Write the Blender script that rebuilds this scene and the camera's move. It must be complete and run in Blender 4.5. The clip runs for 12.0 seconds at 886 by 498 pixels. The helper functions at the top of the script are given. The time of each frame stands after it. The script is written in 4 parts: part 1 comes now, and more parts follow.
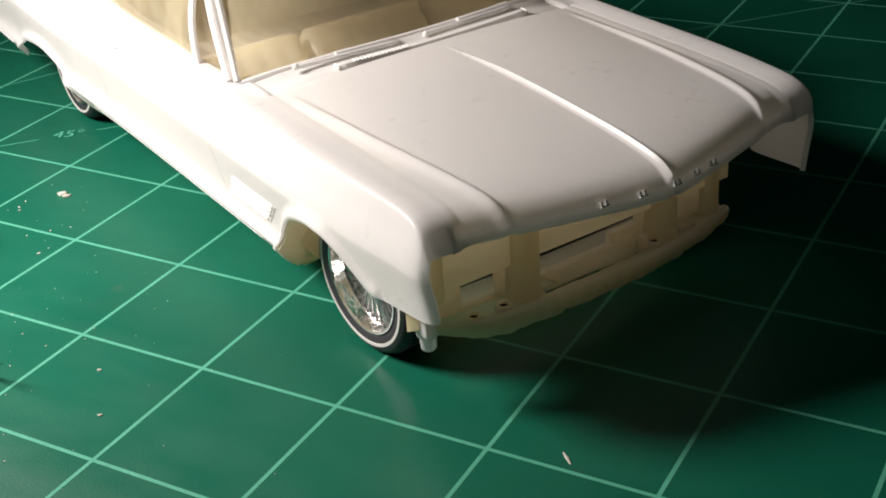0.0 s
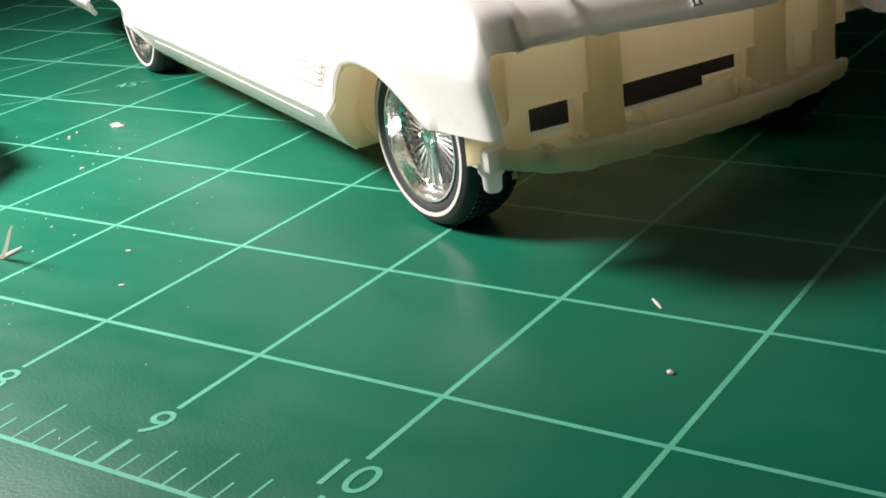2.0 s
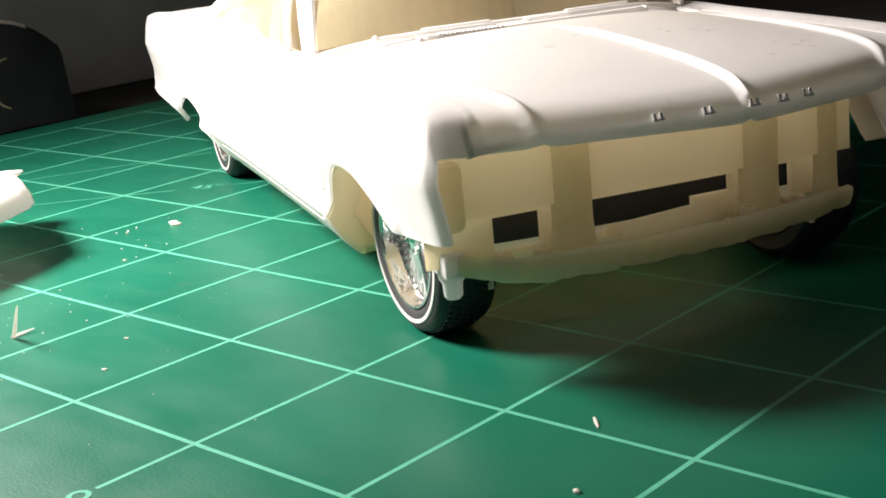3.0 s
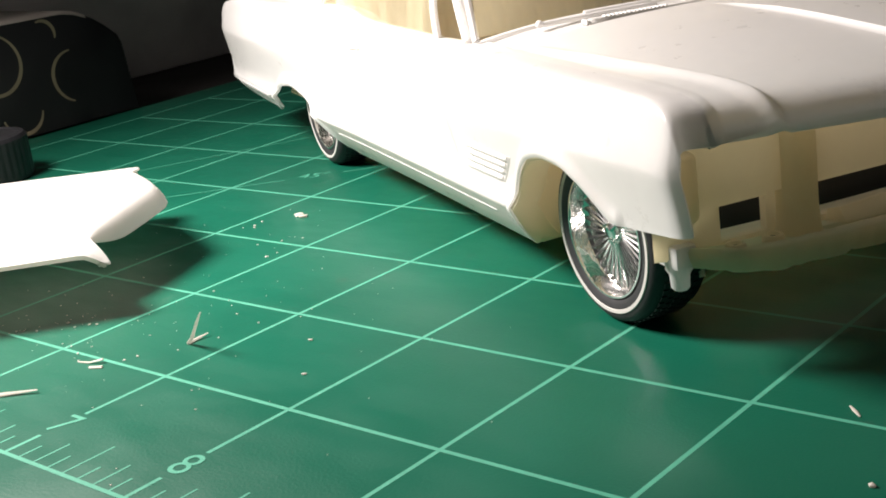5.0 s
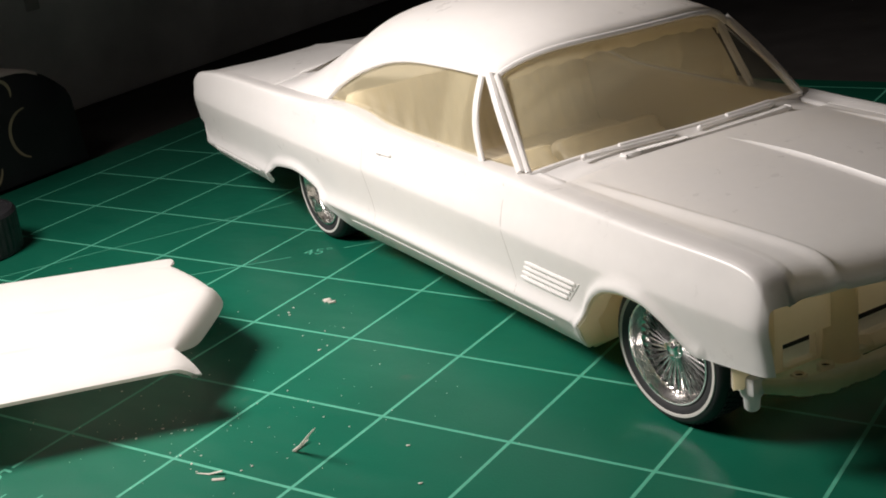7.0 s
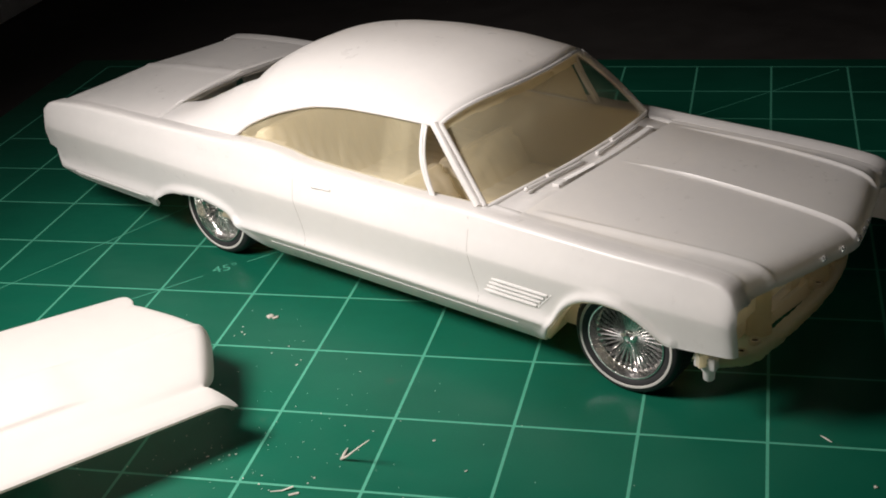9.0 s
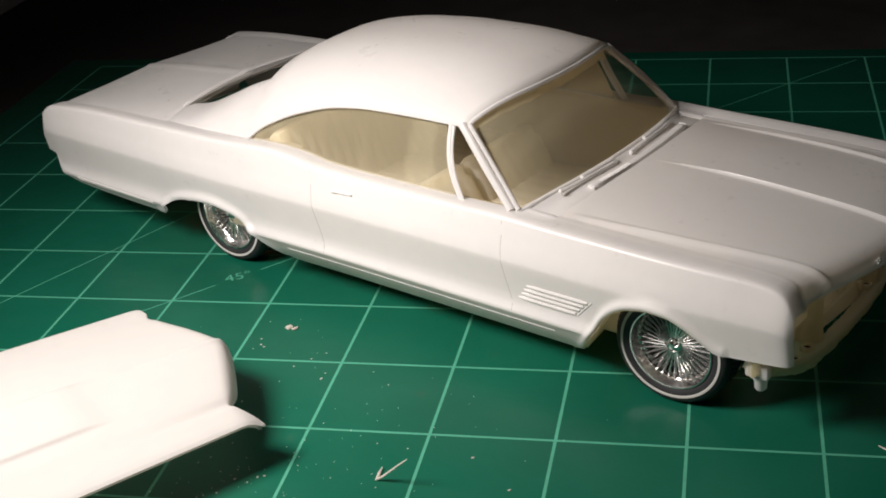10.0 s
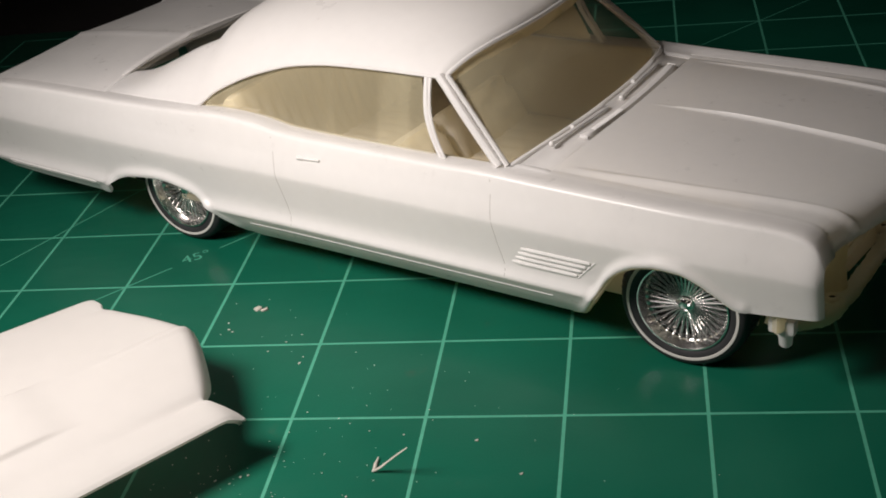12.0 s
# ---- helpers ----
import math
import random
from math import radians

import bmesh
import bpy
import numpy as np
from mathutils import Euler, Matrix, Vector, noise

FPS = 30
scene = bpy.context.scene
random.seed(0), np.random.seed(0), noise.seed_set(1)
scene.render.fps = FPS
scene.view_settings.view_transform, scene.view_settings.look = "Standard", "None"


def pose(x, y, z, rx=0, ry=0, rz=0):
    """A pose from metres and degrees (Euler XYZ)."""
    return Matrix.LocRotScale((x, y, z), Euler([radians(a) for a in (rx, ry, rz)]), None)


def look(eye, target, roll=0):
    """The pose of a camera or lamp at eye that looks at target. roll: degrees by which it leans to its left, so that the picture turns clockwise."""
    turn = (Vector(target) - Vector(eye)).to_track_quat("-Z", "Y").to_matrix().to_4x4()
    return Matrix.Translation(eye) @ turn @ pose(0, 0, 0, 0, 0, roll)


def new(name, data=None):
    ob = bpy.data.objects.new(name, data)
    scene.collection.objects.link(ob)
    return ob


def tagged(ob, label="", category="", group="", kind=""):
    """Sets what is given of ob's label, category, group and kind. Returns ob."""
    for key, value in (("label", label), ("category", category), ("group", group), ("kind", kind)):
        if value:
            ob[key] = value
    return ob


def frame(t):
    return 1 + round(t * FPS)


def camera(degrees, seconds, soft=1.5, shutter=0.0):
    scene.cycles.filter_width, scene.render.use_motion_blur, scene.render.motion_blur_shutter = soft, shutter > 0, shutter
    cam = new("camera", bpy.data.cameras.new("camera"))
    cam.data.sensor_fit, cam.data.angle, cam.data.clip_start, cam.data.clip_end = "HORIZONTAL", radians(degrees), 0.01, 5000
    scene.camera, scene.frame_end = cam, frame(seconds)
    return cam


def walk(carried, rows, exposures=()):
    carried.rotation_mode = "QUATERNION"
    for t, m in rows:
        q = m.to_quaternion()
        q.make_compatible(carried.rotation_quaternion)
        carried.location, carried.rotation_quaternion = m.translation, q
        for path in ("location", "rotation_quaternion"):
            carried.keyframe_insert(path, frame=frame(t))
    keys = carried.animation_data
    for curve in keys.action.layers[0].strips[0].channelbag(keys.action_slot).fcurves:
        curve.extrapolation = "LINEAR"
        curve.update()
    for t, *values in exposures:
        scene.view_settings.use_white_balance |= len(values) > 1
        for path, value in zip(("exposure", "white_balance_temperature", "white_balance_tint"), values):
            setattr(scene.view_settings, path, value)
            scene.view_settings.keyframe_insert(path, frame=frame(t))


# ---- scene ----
import functools

IN = 0.0254  # one inch of the cutting mat, in metres


def inch(p):
    return tuple(c * IN for c in p)


cam = camera(37.65, 12.0, soft=1.8)
PATH = [  # seconds, eye and aim in inches on the mat, lean in degrees
    (0, (12.853, -3.025, 4.450), (9.226, 2.979, 0.603), -4.47),
    (0.5, (12.563, -3.253, 3.807), (8.554, 2.724, 0.315), -6.43),
    (1, (12.513, -3.359, 3.408), (8.180, 2.735, 0.563), -6.19),
    (1.5, (12.591, -3.090, 2.965), (8.167, 2.959, 0.164), -6.75),
    (2, (12.819, -2.751, 2.543), (8.452, 3.244, -0.456), -6.76),
    (2.5, (13.420, -2.132, 2.314), (8.264, 3.442, -0.205), -7.27),
    (2.7, (13.550, -2.092, 2.311), (8.284, 3.462, -0.019), -6.21),
    (4.3, (13.807, -2.335, 2.333), (8.121, 3.010, 0.574), -7.11),
    (4.5, (13.393, -2.459, 2.319), (7.835, 2.993, 0.476), -6.80),
    (5, (12.705, -2.749, 2.548), (7.473, 2.827, 0.195), -7.84),
    (5.5, (12.504, -2.995, 2.808), (7.443, 2.688, 0.341), -7.96),
    (6, (12.352, -3.229, 3.042), (7.429, 2.616, 0.676), -7.04),
    (6.5, (12.288, -3.319, 3.189), (7.398, 2.602, 0.946), -6.88),
    (7, (11.980, -4.216, 4.044), (7.691, 1.959, 1.309), -6.81),
    (7.2, (11.771, -4.699, 4.361), (7.828, 1.596, 1.390), -6.59),
    (8.8, (9.951, -6.763, 5.917), (8.073, 0.189, 2.433), -4.29),
    (9, (9.845, -6.632, 5.976), (7.986, 0.305, 2.452), -4.80),
    (9.5, (9.514, -6.413, 6.011), (7.750, 0.510, 2.413), -4.99),
    (10, (9.278, -6.238, 5.896), (7.565, 0.709, 2.318), -5.23),
    (10.5, (9.138, -5.865, 5.900), (7.457, 1.032, 2.211), -6.16),
    (11, (8.881, -5.752, 5.622), (7.368, 1.210, 1.983), -5.91),
    (11.5, (8.791, -5.562, 5.525), (7.352, 1.343, 1.750), -6.50),
    (12, (8.689, -5.500, 5.499), (7.386, 1.418, 1.700), -7.07),
]
EXPOSURE = [(0.0, -0.2), (0.5, 0.22), (1.0, -0.08), (1.5, -0.05), (2.0, 0.55), (2.7, 0.85), (4.3, 0.5), (5.0, 0.2), (5.5, 0.12), (6.0, -0.05), (6.5, -0.3), (7.0, -0.68), (9.0, -0.82), (12.0, -1.14)]
walk(cam, [(t, look(inch(eye), inch(aim), lean)) for t, eye, aim, lean in PATH], EXPOSURE)

# ---- light: one desk lamp, in a dark room ----
world = bpy.data.worlds.new("dark_room")
scene.world = world
world.use_nodes = True
world.node_tree.nodes["Background"].inputs[0].default_value = (1.0, 0.97, 0.92, 1)
world.node_tree.nodes["Background"].inputs[1].default_value = 0.034

LAMP_AT, LAMP_AIM = (2.1, -0.5, 6.8), (6.5, 2.9, 0.3)
lamp_data = bpy.data.lights.new("desk_lamp_light", "AREA")
lamp_data.shape, lamp_data.size, lamp_data.energy = "DISK", 2.9 * IN, 0.685
lamp_data.color = (1.0, 0.91, 0.865)
lamp_data.spread = radians(111)
lamp_light = new("desk_lamp_light", lamp_data)
lamp_light.matrix_world = look(inch(LAMP_AT), inch(LAMP_AIM))


# ---- materials ----
def material(name, base, rough=0.5, metal=0.0, vary=0.0, scale=400.0, bump=0.0, bump_scale=3000.0, through_wall=0.0, glow=(1.0, 0.85, 0.6)):
    """A plain surface with colour drift at two sizes and a fine relief."""
    m = bpy.data.materials.new(name)
    m.use_nodes = True
    nt = m.node_tree
    b = nt.nodes["Principled BSDF"]
    b.inputs["Base Color"].default_value = (*base, 1)
    b.inputs["Roughness"].default_value = rough
    b.inputs["Metallic"].default_value = metal
    if through_wall:
        # thin styrene lets part of the light through, tinted warm
        thin, mix = nt.nodes.new("ShaderNodeBsdfTranslucent"), nt.nodes.new("ShaderNodeMixShader")
        thin.inputs[0].default_value = (*glow, 1)
        mix.inputs[0].default_value = through_wall
        nt.links.new(b.outputs[0], mix.inputs[1])
        nt.links.new(thin.outputs[0], mix.inputs[2])
        nt.links.new(mix.outputs[0], nt.nodes["Material Output"].inputs["Surface"])
    co = nt.nodes.new("ShaderNodeTexCoord")
    if vary:
        big, small = nt.nodes.new("ShaderNodeTexNoise"), nt.nodes.new("ShaderNodeTexNoise")
        big.inputs["Scale"].default_value, small.inputs["Scale"].default_value = scale * 0.15, scale
        big.inputs["Detail"].default_value = small.inputs["Detail"].default_value = 4
        add = nt.nodes.new("ShaderNodeMath")
        add.operation = "ADD"
        span = nt.nodes.new("ShaderNodeMapRange")
        span.inputs[1].default_value, span.inputs[2].default_value = 0.6, 1.4
        span.inputs[3].default_value, span.inputs[4].default_value = 1 - vary, 1 + vary
        mul = nt.nodes.new("ShaderNodeVectorMath")
        mul.operation = "SCALE"
        mul.inputs[0].default_value = base
        for n in (big, small):
            nt.links.new(co.outputs["Object"], n.inputs["Vector"])
        nt.links.new(big.outputs[0], add.inputs[0])
        nt.links.new(small.outputs[0], add.inputs[1])
        nt.links.new(add.outputs[0], span.inputs[0])
        nt.links.new(span.outputs[0], mul.inputs["Scale"])
        nt.links.new(mul.outputs[0], b.inputs["Base Color"])
        rr = nt.nodes.new("ShaderNodeMapRange")
        rr.inputs[1].default_value, rr.inputs[2].default_value = 0.6, 1.4
        rr.inputs[3].default_value, rr.inputs[4].default_value = rough * 0.85, min(1, rough * 1.2)
        nt.links.new(add.outputs[0], rr.inputs[0])
        nt.links.new(rr.outputs[0], b.inputs["Roughness"])
    if bump:
        n = nt.nodes.new("ShaderNodeTexNoise")
        n.inputs["Scale"].default_value, n.inputs["Detail"].default_value = bump_scale, 3
        bp = nt.nodes.new("ShaderNodeBump")
        bp.inputs["Strength"].default_value, bp.inputs["Distance"].default_value = bump, 0.0001
        nt.links.new(co.outputs["Object"], n.inputs["Vector"])
        nt.links.new(n.outputs[0], bp.inputs["Height"])
        nt.links.new(bp.outputs[0], b.inputs["Normal"])
    return m


WHITE = material("primed_white_plastic", (0.85, 0.845, 0.84), 0.30, vary=0.03, scale=500, bump=0.03, bump_scale=2500, through_wall=0.42, glow=(0.95, 0.93, 0.90))
IVORY = material("bare_ivory_plastic", (0.84, 0.80, 0.69), 0.5, vary=0.05, scale=600, bump=0.15, through_wall=0.68, glow=(0.98, 0.91, 0.73))
PART_WHITE = material("white_styrene", (0.67, 0.655, 0.635), 0.45, vary=0.02, scale=300, bump=0.05, through_wall=0.32, glow=(0.97, 0.92, 0.85))
CHROME = material("plated_chrome", (0.95, 0.93, 0.92), 0.13, metal=1.0, bump=1.0, bump_scale=900)
SPOKE_PLATE = material("satin_plated_wire", (0.96, 0.95, 0.94), 0.24, metal=1.0)
CHROME_DULL = material("plated_chrome_letters", (0.92, 0.91, 0.90), 0.25, metal=0.85)
RUBBER = material("tyre_rubber", (0.018, 0.018, 0.02), 0.55, vary=0.2, scale=900, bump=0.3)
WHITEWALL = material("whitewall_band", (0.52, 0.51, 0.48), 0.5, vary=0.04, scale=700)
INK = material("printed_grid_ink", (0.056, 0.285, 0.19), 0.6, vary=0.12, scale=700, bump=0.1)
DESK = material("dark_desk_top", (0.022, 0.018, 0.016), 0.8, vary=0.25, scale=60, bump=0.2, bump_scale=400)
WALL = material("dark_wall_paint", (0.025, 0.023, 0.021), 0.9, vary=0.1, scale=8, bump=0.2, bump_scale=100)
BOARD = material("dark_grey_board", (0.72, 0.68, 0.66), 0.7, vary=0.4, scale=25, bump=0.2, bump_scale=300)
CARTON = material("black_printed_carton", (0.010, 0.011, 0.012), 0.38, vary=0.4, scale=80)
CARTON_TOP = material("lit_brownish_lid", (0.30, 0.27, 0.24), 0.6, vary=0.25, scale=120)
PRINT = material("pale_gold_print", (0.22, 0.19, 0.12), 0.5, vary=0.3, scale=200)
CAP_BLACK = material("black_cap_plastic", (0.014, 0.014, 0.016), 0.4, vary=0.2, scale=300)
SHAVING = material("pale_plastic_shaving", (0.62, 0.58, 0.52), 0.45, vary=0.12, scale=900, bump=0.5, bump_scale=5000, through_wall=0.35, glow=(0.95, 0.92, 0.86))
# flat dark that stands for shade in openings and recesses
RECESS_SHADE = material("recess_shade_dark", (0.03, 0.028, 0.025), 0.9)
TINY_GREY = material("grey_line_print", (0.42, 0.40, 0.37), 0.6)

GLASS = bpy.data.materials.new("clear_styrene")
GLASS.use_nodes = True
g_nt = GLASS.node_tree
g_out = g_nt.nodes["Material Output"]
g_mix, g_clear, g_gloss, g_fres = (g_nt.nodes.new(k) for k in ("ShaderNodeMixShader", "ShaderNodeBsdfTransparent", "ShaderNodeBsdfGlossy", "ShaderNodeFresnel"))
g_gloss.inputs["Roughness"].default_value = 0.06
g_clear.inputs[0].default_value = (0.93, 0.92, 0.88, 1)
g_fres.inputs["IOR"].default_value = 1.5
g_nt.links.new(g_fres.outputs[0], g_mix.inputs[0])
g_nt.links.new(g_clear.outputs[0], g_mix.inputs[1])
g_nt.links.new(g_gloss.outputs[0], g_mix.inputs[2])
g_nt.links.new(g_mix.outputs[0], g_out.inputs["Surface"])

# the same clear plastic, hazy; upright reflected streaks are put into the haze's colour
GLASS_STREAKED = GLASS.copy()
GLASS_STREAKED.name = "streaked_hazy_styrene"
s_nt = GLASS_STREAKED.node_tree
s_haze, s_mix, s_co, s_map, s_noise, s_amount = (s_nt.nodes.new(k) for k in ("ShaderNodeBsdfDiffuse", "ShaderNodeMixShader", "ShaderNodeTexCoord", "ShaderNodeMapping", "ShaderNodeTexNoise", "ShaderNodeMapRange"))
s_haze.inputs[0].default_value = (0.76, 0.69, 0.47, 1)
s_map.inputs["Scale"].default_value = (150, 20, 12)
s_map.inputs["Rotation"].default_value = (0, 0.35, 0)
s_noise.inputs["Scale"].default_value, s_noise.inputs["Detail"].default_value = 1.0, 2
s_amount.inputs[1].default_value, s_amount.inputs[2].default_value = 0.5, 0.8
s_amount.inputs[3].default_value, s_amount.inputs[4].default_value = 0.20, 0.33
s_clear = next(n for n in s_nt.nodes if n.type == "MIX_SHADER" and n.outputs[0].is_linked and n is not s_mix)
s_nt.links.new(s_co.outputs["Object"], s_map.inputs["Vector"])
s_nt.links.new(s_map.outputs[0], s_noise.inputs["Vector"])
s_nt.links.new(s_noise.outputs[0], s_amount.inputs[0])
s_nt.links.new(s_amount.outputs[0], s_mix.inputs[0])
s_nt.links.new(s_clear.outputs[0], s_mix.inputs[1])
s_nt.links.new(s_haze.outputs[0], s_mix.inputs[2])
s_nt.links.new(s_mix.outputs[0], next(n for n in s_nt.nodes if n.type == "OUTPUT_MATERIAL").inputs["Surface"])

# the mat's green vinyl: fine pebble grain, faint scuffs and dull patches
MAT = bpy.data.materials.new("green_mat_vinyl")
MAT.use_nodes = True
m_nt = MAT.node_tree
m_b = m_nt.nodes["Principled BSDF"]
m_co = m_nt.nodes.new("ShaderNodeTexCoord")
m_big, m_fine, m_scr = (m_nt.nodes.new("ShaderNodeTexNoise") for _ in range(3))
m_big.inputs["Scale"].default_value, m_big.inputs["Detail"].default_value = 22, 5
m_fine.inputs["Scale"].default_value, m_fine.inputs["Detail"].default_value = 2200, 2
m_scr.inputs["Scale"].default_value, m_scr.inputs["Detail"].default_value = 60, 8
m_map = m_nt.nodes.new("ShaderNodeMapping")
m_map.inputs["Scale"].default_value = (1.0, 2.5, 1.0)
m_map.inputs["Rotation"].default_value = (0, 0, 0.7)
m_ramp = m_nt.nodes.new("ShaderNodeValToRGB")
m_ramp.color_ramp.elements[0].position, m_ramp.color_ramp.elements[1].position = 0.32, 0.72
m_ramp.color_ramp.elements[0].color = (0.0032, 0.076, 0.045, 1)
m_ramp.color_ramp.elements[1].color = (0.0050, 0.099, 0.059, 1)
m_rough = m_nt.nodes.new("ShaderNodeMapRange")
m_rough.inputs[1].default_value, m_rough.inputs[2].default_value = 0.35, 0.7
m_rough.inputs[3].default_value, m_rough.inputs[4].default_value = 0.34, 0.46
m_b.inputs["Specular IOR Level"].default_value = 0.26
m_bump = m_nt.nodes.new("ShaderNodeBump")
m_bump.inputs["Strength"].default_value, m_bump.inputs["Distance"].default_value = 0.25, 0.00012
m_nt.links.new(m_co.outputs["Object"], m_big.inputs["Vector"])
m_nt.links.new(m_co.outputs["Object"], m_fine.inputs["Vector"])
m_nt.links.new(m_co.outputs["Object"], m_map.inputs["Vector"])
m_nt.links.new(m_map.outputs[0], m_scr.inputs["Vector"])
m_nt.links.new(m_big.outputs[0], m_ramp.inputs[0])
m_smudge, m_where, m_mix = m_nt.nodes.new("ShaderNodeTexNoise"), m_nt.nodes.new("ShaderNodeMapRange"), m_nt.nodes.new("ShaderNodeMix")
m_smudge.inputs["Scale"].default_value, m_smudge.inputs["Detail"].default_value, m_smudge.inputs["Roughness"].default_value = 95, 5, 0.65
m_where.inputs[1].default_value, m_where.inputs[2].default_value = 0.66, 0.80
m_where.inputs[3].default_value, m_where.inputs[4].default_value = 0.0, 0.5
m_mix.data_type = "RGBA"
m_mix.inputs[7].default_value = (0.055, 0.075, 0.05, 1)
m_nt.links.new(m_co.outputs["Object"], m_smudge.inputs["Vector"])
m_nt.links.new(m_smudge.outputs[0], m_where.inputs[0])
m_nt.links.new(m_where.outputs[0], m_mix.inputs[0])
m_nt.links.new(m_ramp.outputs[0], m_mix.inputs[6])
m_nt.links.new(m_mix.outputs[2], m_b.inputs["Base Color"])
m_nt.links.new(m_scr.outputs[0], m_rough.inputs[0])
m_nt.links.new(m_rough.outputs[0], m_b.inputs["Roughness"])
m_nt.links.new(m_fine.outputs[0], m_bump.inputs["Height"])
m_nt.links.new(m_bump.outputs[0], m_b.inputs["Normal"])


# ---- building helpers; all shapes are drawn in inches ----
# stations of the body as drawn, and where they stand along the finished car
DRAWN_X = (-7.10, -6.75, -5.63, -4.90, -4.42, -4.20, -3.24, -2.0, -1.2, -0.6, 0.0, 0.57, 1.25)
BUILT_X = (-7.71, -7.25, -5.85, -5.04, -4.53, -4.35, -3.29, -1.98, -1.20, -0.62, 0.0, 0.48, 1.09)


def true_x(x):
    if x > DRAWN_X[-1]:
        return x + BUILT_X[-1] - DRAWN_X[-1]
    return float(np.interp(x, DRAWN_X, BUILT_X))


def part(name, bm, mat, parent=None, label="", smooth=35.0, place=None):
    """Links a bmesh drawn in inches as one mesh object, in metres."""
    bmesh.ops.remove_doubles(bm, verts=bm.verts, dist=1e-5)
    bmesh.ops.recalc_face_normals(bm, faces=bm.faces)
    if parent is not None and place is None and (parent.name == "model_car" or parent.parent is not None and parent.parent.name == "model_car" and parent.type == "MESH"):
        for v in bm.verts:
            v.co.x = true_x(v.co.x)
    bmesh.ops.scale(bm, vec=(IN, IN, IN), verts=bm.verts)
    me = bpy.data.meshes.new(name)
    bm.to_mesh(me)
    bm.free()
    me.materials.append(mat)
    if smooth:
        me.shade_smooth()
        me.set_sharp_from_angle(angle=radians(smooth))
    ob = new(name, me)
    if parent is not None:
        ob.parent = parent
    if place is not None:
        ob.matrix_basis = place
    if label:
        tagged(ob, label)
    return ob


def thing(name, place, label, category, group="", kind=""):
    """An Empty that carries the parts of one thing."""
    ob = new(name)
    ob.empty_display_size = 0.01
    ob.matrix_basis = place
    return tagged(ob, label, category, group, kind)


def solid(ob, thick, offset=-1.0):
    """Gives a skin its wall thickness, in inches, with crisp rims."""
    mod = ob.modifiers.new("wall", "SOLIDIFY")
    mod.thickness, mod.offset, mod.use_even_offset = thick * IN, offset, False
    skin = ob.data
    ob.data = bpy.data.meshes.new_from_object(ob.evaluated_get(bpy.context.evaluated_depsgraph_get()))
    ob.data.name = skin.name
    ob.modifiers.clear()
    bpy.data.meshes.remove(skin)
    ob.data.set_sharp_from_angle(angle=radians(62))
    return ob


def at(x, y, z=0.0, turn=0.0, tilt=0.0, lean=0.0):
    return pose(x * IN, y * IN, z * IN, tilt, lean, turn)


def grid(bm, rows, wrap=False):
    """Quads over rows of points."""
    vs = [[bm.verts.new(p) for p in row] for row in rows]
    n = len(vs[0])
    for a, b in zip(vs, vs[1:]):
        for j in range(n if wrap else n - 1):
            k = (j + 1) % n
            bm.faces.new((a[j], a[k], b[k], b[j]))
    return vs


def box(bm, x0, x1, y0, y1, z0, z1, bevel=0.0, segments=2):
    made = bmesh.ops.create_cube(bm, size=1.0)["verts"]
    for v in made:
        v.co = Vector(((x0 + x1) / 2 + v.co.x * (x1 - x0), (y0 + y1) / 2 + v.co.y * (y1 - y0), (z0 + z1) / 2 + v.co.z * (z1 - z0)))
    if bevel:
        edges = list({e for v in made for e in v.link_edges})
        bmesh.ops.bevel(bm, geom=edges, offset=bevel, segments=segments, affect="EDGES", profile=0.5)


def lathe(bm, outline, steps=48, axis="y"):
    """Turns an outline of (radius, along) round the axis."""
    rows = []
    for r, a in outline:
        ring = []
        for k in range(steps):
            c, s = math.cos(2 * math.pi * k / steps) * r, math.sin(2 * math.pi * k / steps) * r
            ring.append((c, a, s) if axis == "y" else (c, s, a))
        rows.append(ring)
    grid(bm, rows, wrap=True)


def tube(bm, points, radius, sides=8, flat=1.0, ends=True):
    """A rod along points; radius may be one number or one for each point."""
    pts = [Vector(p) for p in points]
    rads = radius if isinstance(radius, (list, tuple)) else [radius] * len(pts)
    rows = []
    for i, p in enumerate(pts):
        d = (pts[min(i + 1, len(pts) - 1)] - pts[max(i - 1, 0)]).normalized()
        side = d.cross(Vector((0, 0, 1)))
        side = side.normalized() if side.length > 1e-4 else Vector((1, 0, 0))
        up = side.cross(d).normalized()
        rows.append([p + side * math.cos(2 * math.pi * k / sides) * rads[i] + up * math.sin(2 * math.pi * k / sides) * rads[i] * flat for k in range(sides)])
    vs = grid(bm, rows, wrap=True)
    if ends:
        bm.faces.new(vs[0])
        bm.faces.new(vs[-1])


def curve(x, nodes):
    """Straight interpolation over nodes of (x, value)."""
    return float(np.interp(x, [n[0] for n in nodes], [n[1] for n in nodes]))


